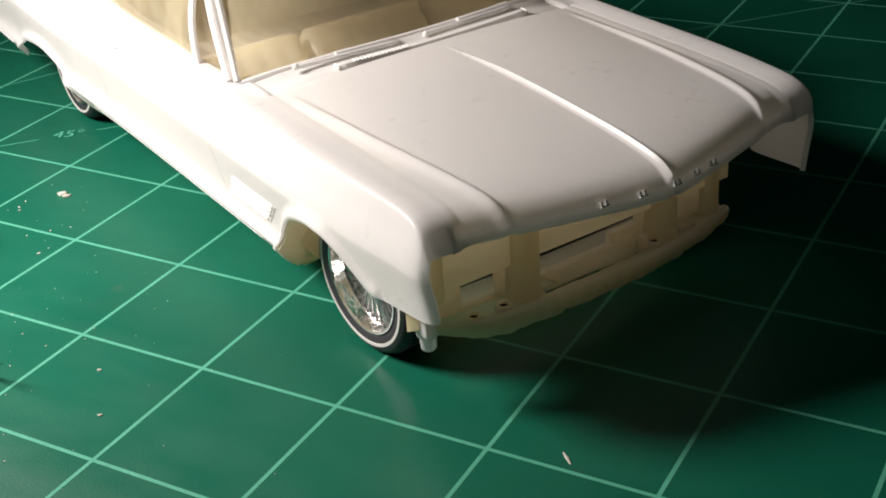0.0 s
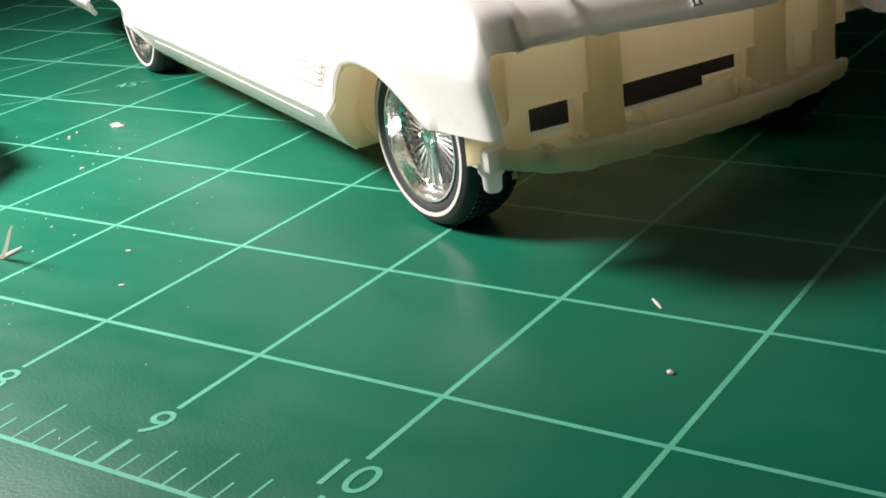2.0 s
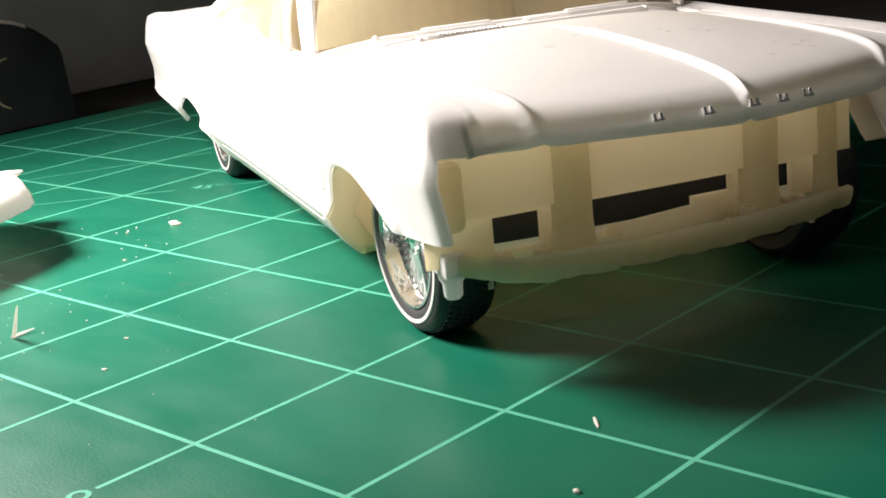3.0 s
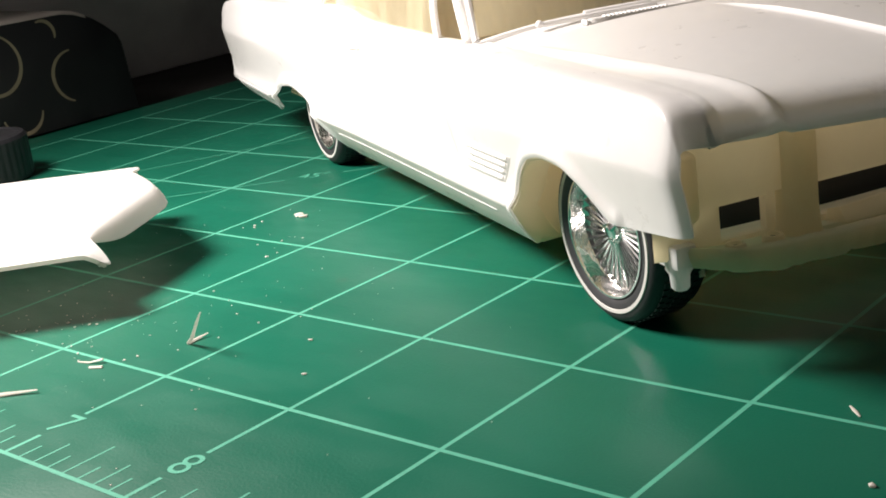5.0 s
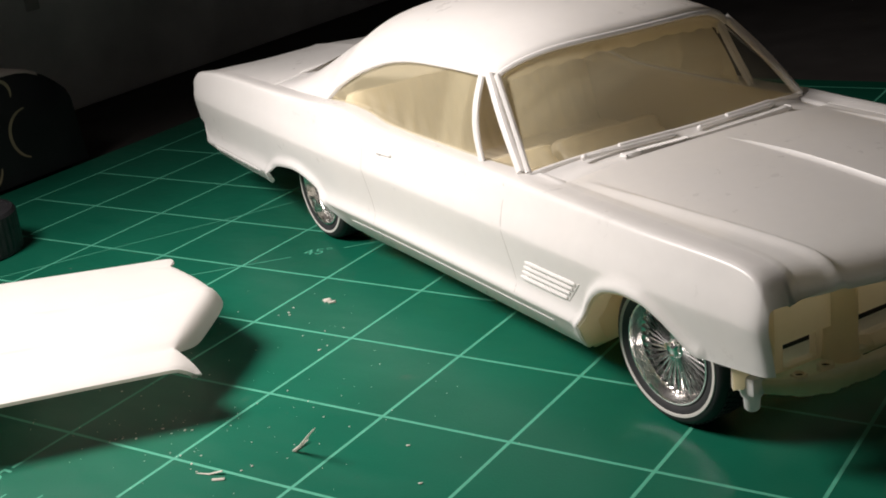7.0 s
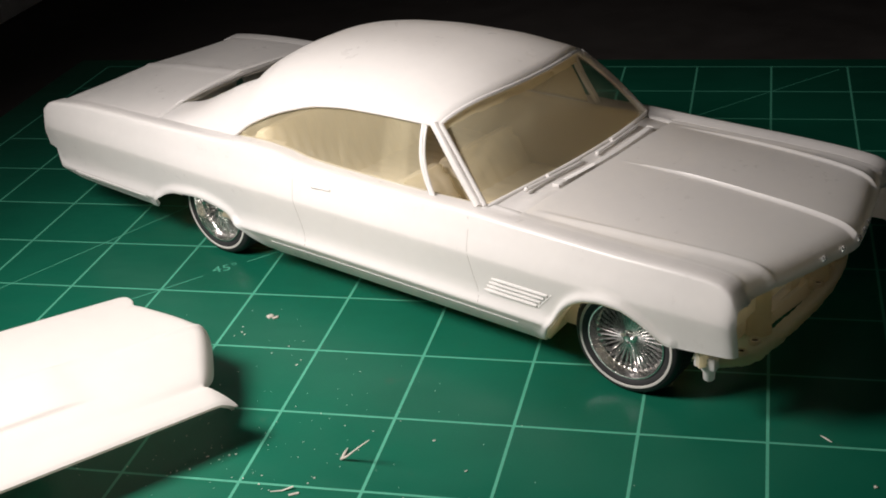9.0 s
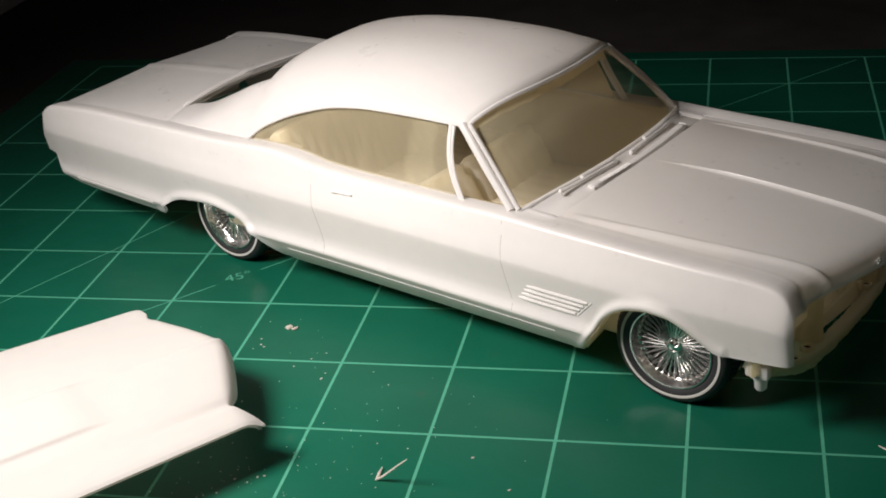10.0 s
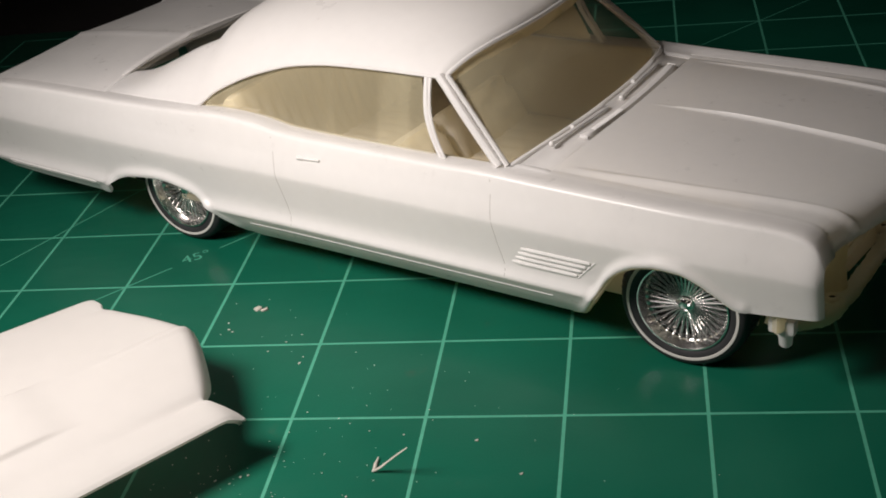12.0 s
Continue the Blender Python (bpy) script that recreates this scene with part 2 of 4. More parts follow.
def bend(x, nodes):
    """Smooth interpolation over nodes of (x, value), with no overshoot."""
    xs = [n[0] for n in nodes]
    ys = [n[1] for n in nodes]
    if x <= xs[0]:
        return ys[0]
    if x >= xs[-1]:
        return ys[-1]
    i = max(k for k in range(len(xs) - 1) if xs[k] <= x)
    slopes = [(ys[k + 1] - ys[k]) / (xs[k + 1] - xs[k]) for k in range(len(xs) - 1)]

    def tangent(k):
        if k == 0 or k == len(xs) - 1:
            return slopes[0] if k == 0 else slopes[-1]
        a, b = slopes[k - 1], slopes[k]
        return 0.0 if a * b <= 0 else 2 * a * b / (a + b)

    h = xs[i + 1] - xs[i]
    t = (x - xs[i]) / h
    return (2 * t**3 - 3 * t**2 + 1) * ys[i] + (t**3 - 2 * t**2 + t) * h * tangent(i) + (-2 * t**3 + 3 * t**2) * ys[i + 1] + (t**3 - t**2) * h * tangent(i + 1)


def steps(a, b, n):
    return [a + (b - a) * k / n for k in range(n + 1)]


def hump(x, centre, width):
    return math.exp(-(((x - centre) / width) ** 2))


# ---- the desk and the room round it ----
bm = bmesh.new()
box(bm, -24, 30, -16, 26, -1.3, -0.1, 0.08)
tagged(part("desk_top", bm, DESK), "dark desk top under the cutting mat", "desk", kind="structure")
for name, a, b in (
    ("wall_north", (-40, 46, 40, 42), (-30, 60)),
    ("wall_west", (-42, -40, -42, 42), (-30, 60)),
):
    bm = bmesh.new()
    box(bm, *a, *b)
    tagged(part(name, bm, WALL, smooth=0), "dark unlit wall of the room", "wall", kind="structure")
bm = bmesh.new()
box(bm, -42, 48, -42, 42, -32, -30)
tagged(part("floor", bm, WALL, smooth=0), "dark unlit floor under the desk", "floor", kind="structure")

# ---- cutting mat with its printed grid ----
MAT_X0, MAT_X1, MAT_Y0, MAT_Y1 = -0.62, 17.6, -1.05, 11.35
mat_thing = thing("cutting_mat", at(0, 0), "green self-healing cutting mat with a pale one-inch grid", "cutting mat")
bm = bmesh.new()
box(bm, MAT_X0, MAT_X1, MAT_Y0, MAT_Y1, -0.1, 0.0, 0.03)
part("mat_sheet", bm, MAT, mat_thing)
INK_Z, LINE = 0.0012, 0.026


def strip(bm, a, b, w, z=INK_Z):
    """A printed stroke on the mat from a to b."""
    a, b = Vector((*a, z)), Vector((*b, z))
    n = Vector((0, 0, 1)).cross((b - a).normalized()) * w / 2
    bm.faces.new([bm.verts.new(p) for p in (a - n, b - n, b + n, a + n)])


for u in range(0, 18):
    bm = bmesh.new()
    # the number of the scale sits on its line, which breaks off round it
    strip(bm, (u, 0), (u, 0.21), LINE)
    strip(bm, (u, 0.48), (u, 11), LINE)
    part("grid_line", bm, INK, mat_thing, smooth=0)
for v in range(0, 12):
    bm = bmesh.new()
    strip(bm, (0, v), (17, v), LINE, INK_Z + 0.0006)
    part("grid_line", bm, INK, mat_thing, smooth=0)
for deg, far in ((45, 15.4), (60, 12.6)):
    bm = bmesh.new()
    c, s = math.cos(radians(deg)), math.sin(radians(deg))
    gap = (6.12, 6.62) if deg == 45 else (6.0, 6.0)
    strip(bm, (0, 0), (c * gap[0], s * gap[0]), 0.014, INK_Z + 0.0009)
    strip(bm, (c * gap[1], s * gap[1]), (c * far, s * far), 0.014, INK_Z + 0.0009)
    part("angle_line", bm, INK, mat_thing, smooth=0)
for k in range(0, 17 * 8 + 1):
    if k % 8:
        bm = bmesh.new()
        strip(bm, (k / 8, 0), (k / 8, 0.31 if k % 4 == 0 else 0.22 if k % 2 == 0 else 0.14), 0.013)
        part("scale_tick", bm, INK, mat_thing, smooth=0)


def lettering(text, size, mat, parent, place, name, extrude=0.0, label=""):
    """Flat printed characters as a mesh."""
    cu = bpy.data.curves.new(name, "FONT")
    cu.body, cu.size, cu.extrude = text, size * IN, extrude * IN
    cu.align_x, cu.align_y = "CENTER", "CENTER"
    tmp = bpy.data.objects.new(name, cu)
    scene.collection.objects.link(tmp)
    dg = bpy.context.evaluated_depsgraph_get()
    me = bpy.data.meshes.new_from_object(tmp.evaluated_get(dg))
    bpy.data.objects.remove(tmp)
    bpy.data.curves.remove(cu)
    me.materials.clear()
    me.materials.append(mat)
    ob = new(name, me)
    ob.parent = parent
    ob.matrix_basis = place
    return ob


for u in range(1, 17):
    lettering(str(u), 0.27, INK, mat_thing, at(u, 0.345, INK_Z + 0.001, 0), "scale_number")
lettering("45°", 0.20, INK, mat_thing, at(4.5, 4.52, INK_Z + 0.001, 45 - 15), "angle_number")

# ---- model car: shape of the body, in inches; x ahead of the front axle, y to its left ----
HEADING = -26.76
car = thing("model_car", at(9.421, 3.752, 0, HEADING), "unfinished two-door model car body in primed white plastic on wire wheels", "model car")

TOP = [(-7.10, 1.04), (-7.085, 1.18), (-7.05, 1.255), (-6.95, 1.325), (-6.3, 1.395), (-5.2, 1.425), (-4.5, 1.452), (-4.0, 1.475), (-3.7, 1.455), (-3.4, 1.405), (-3.0, 1.392), (-2.0, 1.39),
       (-1.5, 1.400), (-1.0, 1.388), (0.0, 1.375), (0.6, 1.370), (0.9, 1.360), (1.05, 1.344), (1.12, 1.324), (1.18, 1.289), (1.22, 1.242), (1.24, 1.202), (1.25, 1.155)]
LOW = [(-7.10, 0.78), (-6.985, 0.76), (-6.975, 0.66), (-6.93, 0.57), (-6.84, 0.50), (-6.72, 0.46), (-5.66, 0.415), (-5.60, 0.43), (-5.52, 0.55), (-5.40, 0.64), (-5.2, 0.71), (-4.85, 0.75), (-4.55, 0.70), (-4.40, 0.63),
       (-4.29, 0.54), (-4.20, 0.44), (-4.08, 0.32), (-3.95, 0.255), (-0.86, 0.255), (-0.76, 0.30), (-0.68, 0.40), (-0.56, 0.57), (-0.45, 0.745), (-0.33, 0.86), (-0.20, 0.93), (-0.02, 0.965),
       (0.14, 0.955), (0.30, 0.895), (0.45, 0.805), (0.55, 0.74), (0.62, 0.712), (1.25, 0.75)]
FLANK = [(0.22, 1.265), (0.30, 1.335), (0.36, 1.39), (0.44, 1.45), (0.50, 1.486), (0.53, 1.507), (0.55, 1.525), (0.57, 1.536), (0.59, 1.534), (0.615, 1.516), (0.66, 1.500), (0.76, 1.508), (0.88, 1.527), (0.97, 1.545), (1.02, 1.555), (1.045, 1.558), (1.065, 1.555), (1.12, 1.544), (1.2, 1.520), (1.30, 1.482)]
WIDE = [(-7.1, 0.945), (-6.9, 0.965), (-6.0, 0.985), (-4.5, 1.0), (-3.2, 0.99), (0.0, 1.0), (0.5, 0.99), (0.9, 0.975), (1.15, 0.967), (1.20, 0.960), (1.235, 0.948), (1.25, 0.932)]
ROWS = [0.255, 0.31, 0.37, 0.43, 0.49, 0.52, 0.535, 0.55, 0.565, 0.58, 0.60, 0.63, 0.68, 0.75, 0.82, 0.90, 0.97, 1.01, 1.035, 1.05, 1.065, 1.10, 1.15, 1.20, 1.24]


def flank_y(x, z):
    """How far out the body side stands at a place."""
    return curve(z, FLANK) * bend(x, WIDE)


def flank_section(x):
    """Points (y, z) of the right-hand side's section, from its lower edge over the shoulder."""
    low, top = bend(x, LOW), bend(x, TOP)
    arch = max(hump(x, -0.04, 0.75) if -0.80 < x < 0.70 else 0, hump(x, -4.9, 0.85) if -5.70 < x < -4.05 else 0)
    out = []
    for z in ROWS:
        # rows near the lower edge close up over the wheel openings, those near the top towards nose and tail
        knee, cap_z = low + 0.16, top - 0.085
        zz = z if z > knee else low + (z - ROWS[0]) / (knee - ROWS[0]) * 0.16
        if cap_z < ROWS[-1] + 0.03:
            zz = low + (zz - low) * (cap_z - low) / (ROWS[-1] + 0.03 - low)
        lip = 0.044 * arch * hump(zz - low, 0.025, 0.05)
        out.append((flank_y(x, zz) + lip, zz))
    w = bend(x, WIDE)
    edge = flank_y(x, top - 0.085) / w
    for dz, y in ((0.036, edge - 0.004), (0.015, edge - 0.011), (0.004, edge - 0.024), (0.0, edge - 0.044), (0.005, edge - 0.12), (0.013, edge - 0.21)):
        out.append((y * w, top - dz))
    return out


STATIONS = sorted({round(x, 3) for x in steps(-7.10, -6.6, 14) + steps(-6.6, -5.75, 10) + steps(-5.75, -4.0, 56) + steps(-4.0, -0.9, 50) + steps(-0.9, 0.7, 56) + steps(0.7, 1.25, 18)})

body_sides = {-1: bmesh.new(), 1: bmesh.new()}
for side in (-1, 1):
    grid(body_sides[side], [[(x, side * y, z) for y, z in flank_section(x)] for x in STATIONS])


def fender_inner(x):
    y, z = flank_section(x)[-1]
    return y, z


# tops of the front fenders, in to the edge of the hood
HOOD_HALF = 1.215
HOOD_EDGE = HOOD_HALF - 0.022


def hood_back(y):
    return -0.93 - 0.11 * (abs(y) / 1.17) ** 2


HOOD_LINE = [(0.0, -0.93, 1.455), (0.12, -0.70, 1.458), (0.26, -0.30, 1.453), (0.42, 0.20, 1.434), (0.56, 0.62, 1.408), (0.68, 0.98, 1.380), (0.78, 1.24, 1.350),
             (0.85, 1.395, 1.318), (0.90, 1.475, 1.278), (0.94, 1.518, 1.235), (0.97, 1.534, 1.195), (1.0, 1.540, 1.148)]


def hood_base(s, y):
    """Point of the hood at s from its back edge (0) to its front lip (1), before it is fitted to the fenders."""
    t = abs(y)
    x = bend(s, [(n[0], n[1]) for n in HOOD_LINE])
    z = bend(s, [(n[0], n[2]) for n in HOOD_LINE])
    x += (hood_back(y) + 0.93) * (1 - s) - 0.245 * (t / 0.95) ** 1.2 * s**2
    z -= 0.056 * (t / 1.2) ** 2.4 * (1 - 0.92 * s**2)
    grown = min(1.0, max(0.0, (s - 0.03) / 0.30))
    ridge = 1.135 - 0.205 * s**1.8
    fade = 1.0 if s < 0.95 else 0.6
    z += fade * grown * 0.026 * hump(t, ridge, 0.022 if t < ridge else 0.048)
    keen = min(1.0, max(0.0, (s - 0.06) / 0.25))
    wide = 0.009 + 0.013 * s**2
    z += fade * keen * (0.020 + 0.018 * s) * hump(t, 0.0, wide)
    x += fade * keen * 0.02 * s**4 * (hump(t, 0.0, wide) + 0.8 * hump(t, ridge, 0.05))
    return x, y, z


hood_ss = steps(0, 0.7, 36) + steps(0.7, 1.0, 26)[1:]


def blend_station(s):
    """Station of the fender's top that meets the hood's edge at s."""
    return min(1.25, hood_base(s, HOOD_EDGE)[0] + 0.040 * max(0.0, (s - 0.76) / 0.24) ** 1.25)


@functools.lru_cache(None)
def hood_step(s):
    """How far the fender's top stands above the hood's unfitted edge."""
    return fender_inner(blend_station(s))[1] - hood_base(s, HOOD_EDGE)[2]


def hood_point(s, y):
    x, y, z = hood_base(s, y)
    return x, y, z + (hood_step(s) - 0.001) * (abs(y) / HOOD_EDGE) ** 3


for side in (-1, 1):
    rows = []
    for x in [v for v in STATIONS if -1.42 <= v < -0.97]:
        y, z = fender_inner(x)
        z -= 0.012 * min(1.0, max(0.0, (x + 1.07) / 0.05))
        rows.append([(x, side * (y + (HOOD_EDGE - y) * t), z + 0.008 * math.sin(math.pi * t) - 0.004 * t**3) for t in steps(0, 1, 10)])
    grid(body_sides[side], rows)


# cowl between hood and windshield
def glass_foot(y):
    return -1.17 - 0.21 * (abs(y) / 1.32) ** 2.6


COWL_HALF = 1.34


def cowl_fall(y):
    """How far the cowl sinks towards its ends, where it runs in under the fender tops."""
    return 0.07 * (abs(y) / 1.17) ** 4


rows = []
for y in steps(-COWL_HALF, COWL_HALF, 40):
    a, b = glass_foot(y), hood_back(y) - 0.015
    fall = cowl_fall(y)
    rows.append([(a - 0.02, y, 1.40 - fall), (a, y, 1.462 - fall), (a + 0.03, y, 1.464 - fall), (a + 0.05, y, 1.446 - fall), (b - 0.08, y, 1.438 - fall), (b - 0.02, y, 1.436 - fall), (b, y, 1.43 - fall), (b, y, 1.36 - fall)])
cowl = bmesh.new()
grid(cowl, rows)


# trunk lid and rear deck
def deck_z(x, y):
    edge = fender_inner(x)[1]
    crown = curve(x, [(-7.0, 0.02), (-6.2, 0.055), (-5.6, 0.10), (-5.0, 0.10)])
    dish = curve(x, [(-7.0, 0.016), (-6.2, 0.018), (-5.6, 0.005), (-5.3, 0.0)])
    t = min(1.0, abs(y) / 1.30)
    return edge + crown * (1 - t**2.2) - dish * math.sin(math.pi * t) ** 1.5 + 0.014 * hump(y, 0.0, 0.05)


def deck_front(y):
    return -5.54 - 0.11 * (1 - (abs(y) / 1.30) ** 2)


rows = []
for y in steps(-1.305, 1.305, 44):
    back = -6.90 - 0.05 * (1 - (abs(y) / 1.3) ** 2)
    row = [(back - 0.10, y, 0.60), (back - 0.11, y, 0.95), (back - 0.05, y, deck_z(-6.9, y) - 0.05), (back - 0.02, y, deck_z(-6.9, y) - 0.012)]
    row += [(x, y, deck_z(x, y)) for x in steps(back, deck_front(y), 26)]
    row += [(deck_front(y) + 0.010, y, deck_z(deck_front(y), y) - 0.008), (deck_front(y) + 0.014, y, deck_z(deck_front(y), y) - 0.07)]
    rows.append(row)
rear_deck = bmesh.new()
grid(rear_deck, rows)

# roof panel, drawn on over broad rear pillars that sink into the quarter panels beside the rear window
ROOF_Z = [(-5.80, 1.39), (-5.36, 1.51), (-5.0, 1.72), (-4.75, 1.88), (-4.5, 2.01), (-4.2, 2.14), (-3.9, 2.225), (-3.5, 2.29), (-3.0, 2.325), (-2.5, 2.32), (-2.1, 2.265), (-1.9, 2.21), (-1.76, 2.155)]
ROOF_EDGE = [(-4.42, 1.455), (-4.1, 1.645), (-3.78, 1.79), (-3.35, 1.91), (-3.0, 1.945), (-2.4, 1.96), (-2.0, 1.96), (-1.76, 1.95)]
ROOF_HALF = [(-4.42, 1.305), (-4.1, 1.245), (-3.78, 1.20), (-3.35, 1.155), (-3.0, 1.135), (-2.6, 1.13), (-1.76, 1.12)]
ROOF_BACK, ROOF_TAIL = -4.46, -5.80


def roof_edge(x):
    return bend(x, ROOF_EDGE) if x > -4.42 else fender_inner(x)[1] - 0.004


def roof_half(x):
    if x > -4.42:
        return bend(x, ROOF_HALF)
    return 1.305 + (fender_inner(x)[0] + 0.02 - 1.305) * min(1.0, (-4.42 - x) / 0.15)


def roof_z(x, t):
    """Height of the roof at t from its middle (0) to its side edge (1); boxier towards the back."""
    c, e = bend(x, ROOF_Z), roof_edge(x)
    k = min(1.0, max(0.0, (-3.4 - x) / 1.0))
    return e + (c - e) * (1 - t ** (2.6 + 0.4 * k)) ** (0.85 - 0.07 * k)


def roof_front(t):
    return -1.76 - 0.28 * t**2.4


rows = []
spread = [math.copysign(abs(k / 22) ** 0.8, k) for k in range(-22, 23)]
for sy in spread:
    t = abs(sy)
    row = [(roof_front(t) + 0.01, sy * roof_half(roof_front(t)), roof_z(roof_front(t), t) - 0.045)]
    for x in steps(roof_front(t), -3.0, 14) + steps(-3.0, ROOF_BACK, 30)[1:]:
        row.append((x, sy * roof_half(x), roof_z(x, t)))
    rows.append(row)
roof = bmesh.new()
grid(roof, rows)
for side in (-1, 1):
    inner = [t for t in spread if t > 0.65]
    rows = []
    for x in steps(ROOF_BACK, ROOF_TAIL, 28):
        row = [(x, side * t * roof_half(x), roof_z(x, t)) for t in inner]
        y, z = abs(row[0][1]), row[0][2]
        rows.append([(x, side * (y - 0.035), z - 0.06), (x, side * (y - 0.03), z - 0.02), (x, side * (y - 0.012), z - 0.003)] + row)
    grid(roof, rows)

# windshield pillars, the drip rail along the roof, and the vent window posts
shells = {}
for side in (-1, 1):
    shells[side] = solid(part("body_side", body_sides[side], WHITE, car, smooth=70), 0.035)
solid(part("cowl", cowl, WHITE, car, smooth=70), 0.035)
solid(part("rear_deck", rear_deck, WHITE, car, "white trunk lid with a centre ridge", smooth=70), 0.035)
solid(part("roof", roof, WHITE, car, "white hardtop roof with broad rear pillars", smooth=70), 0.035)

for side in (-1, 1):
    bm = bmesh.new()
    foot, head = Vector((-1.44, side * 1.315, 1.395)), Vector((-2.05, side * 1.125, 1.965))
    tube(bm, [foot.lerp(head, t) + Vector((0, side * 0.018, 0.012)) * math.sin(math.pi * t) for t in steps(0, 1, 8)], 0.036, 10)
    tube(bm, [foot.lerp(head, t) + Vector((0.055, -side * 0.025, 0.0)) for t in steps(0, 1, 8)], 0.024, 8)
    part("windshield_pillar", bm, WHITE, car)
    bm = bmesh.new()
    foot, head = Vector((-1.955, side * 1.315, 1.34)), Vector((-2.155, side * 1.128, 1.945))
    tube(bm, [foot.lerp(head, t) + Vector((-0.05, side * 0.03, 0)) * math.sin(math.pi * t) for t in steps(0, 1, 10)], 0.025, 10)
    tube(bm, [foot.lerp(head, t) + Vector((0.035, side * 0.012, 0)) + Vector((-0.05, side * 0.03, 0)) * math.sin(math.pi * t) for t in steps(0, 1, 10)], 0.012, 6)
    part("vent_window_post", bm, WHITE, car)
    bm = bmesh.new()
    tube(bm, [(x, side * (roof_half(x) + 0.004), roof_edge(x) - 0.004) for x in steps(-2.04, -4.40, 40)], 0.014, 8)
    part("drip_rail", bm, WHITE, car)
    # sill inside the side window
    bm = bmesh.new()
    rows = []
    for x in steps(-4.55, -1.45, 50):
        y, z = fender_inner(x)
        rows.append([(x, side * y, z), (x, side * (y - 0.03), z - 0.006), (x, side * (y - 0.05), z - 0.05), (x, side * (y - 0.07), z - 0.75)])
    grid(bm, rows)
    solid(part("inner_door_panel", bm, IVORY, car), 0.02)
    bm = bmesh.new()
    box(bm, -4.25, -3.80, side * 1.225 - 0.06, side * 1.225 + 0.06, 1.35, 1.445, 0.025)
    part("rear_arm_rest", bm, IVORY, car)

bm = bmesh.new()
tube(bm, [(roof_front(abs(t)) + 0.012, t * 1.12, roof_z(roof_front(abs(t)), abs(t)) - 0.03) for t in steps(-1, 1, 30)], 0.020, 8)
part("windshield_header", bm, WHITE, car)
bm = bmesh.new()
tube(bm, [(glass_foot(y) - 0.012, y, 1.458 - 0.8 * cowl_fall(y)) for y in steps(-1.32, 1.32, 30)], 0.024, 8)
part("windshield_seal", bm, WHITE, car)

bm = bmesh.new()
tube(bm, [(deck_front(y) - 0.015, y, deck_z(deck_front(y), y) + 0.004) for y in steps(-0.98, 0.98, 30)], [0.012] + [0.03] + [0.036] * 27 + [0.03] + [0.012], 10, 0.45)
part("rear_window_trim", bm, WHITE, car, "raised white moulding under the rear window")

# windshield
rows = []
for t in steps(-1, 1, 24):
    a = Vector((glass_foot(t * 1.28) - 0.015, t * 1.28, 1.455 - 0.03 * abs(t) ** 4))
    b = Vector((roof_front(abs(t)) - 0.005, t * 1.09, roof_z(roof_front(abs(t)), abs(t)) - 0.05))
    rows.append([tuple(a.lerp(b, s) + Vector((0.03 * math.sin(math.pi * s), 0, 0))) for s in steps(0, 1, 8)])
bm = bmesh.new()
grid(bm, rows)
pane = part("windshield", bm, GLASS_STREAKED, car, "clear plastic windshield with faint reflections")
pane.visible_shadow = False
# clear side windows and rear window of the same moulding
for side in (-1, 1):
    rows = []
    for t in steps(0, 1, 16):
        xa, xb = -2.06 - 2.30 * t, -2.23 - 2.05 * t
        a = Vector((xa, side * 1.285, 1.36 + 0.03 * t))
        b = Vector((xb, side * (roof_half(xb) - 0.035), roof_edge(xb) - 0.01))
        rows.append([tuple(a.lerp(b, s) + Vector((0, side * 0.03 * math.sin(math.pi * s), 0))) for s in steps(0, 1, 8)])
    bm = bmesh.new()
    grid(bm, rows)
    part("side_window", bm, GLASS_STREAKED, car, "clear plastic side window with faint streaks").visible_shadow = False
rows = []
for t in steps(-1, 1, 20):
    a = Vector((deck_front(t * 0.86) + 0.01, t * 0.86, deck_z(-5.4, t * 0.86) - 0.012))
    b = Vector((ROOF_BACK - 0.02, t * 0.84, roof_z(ROOF_BACK, 0.65 * abs(t)) - 0.04))
    rows.append([tuple(a.lerp(b, s)) for s in steps(0, 1, 8)])
bm = bmesh.new()
grid(bm, rows)
part("rear_window", bm, GLASS, car, "clear plastic rear window").visible_shadow = False

# ---- hood, with its centre crease and two side ridges ----
hood_ys = sorted({round(v, 4) for v in steps(-HOOD_EDGE, HOOD_EDGE, 60) + steps(-0.10, 0.10, 16) + steps(0.86, 1.18, 24) + steps(-1.18, -0.86, 24)})


def hood_flange(s, t, side):
    """Point between the hood's side edge (t = 0) and the fender's top (t = 1), running in under it."""
    a, b = Vector(hood_point(s, HOOD_EDGE)), Vector((blend_station(s), *fender_inner(blend_station(s))))
    b.z -= 0.001
    p = a.lerp(b, min(t, 1.0))
    ease = math.sin(math.pi * min(t, 1.0))
    p.z += 0.001 * ease
    if t > 1:
        p += Vector((0, 0.03, -0.003))
    return p.x, side * p.y, p.z


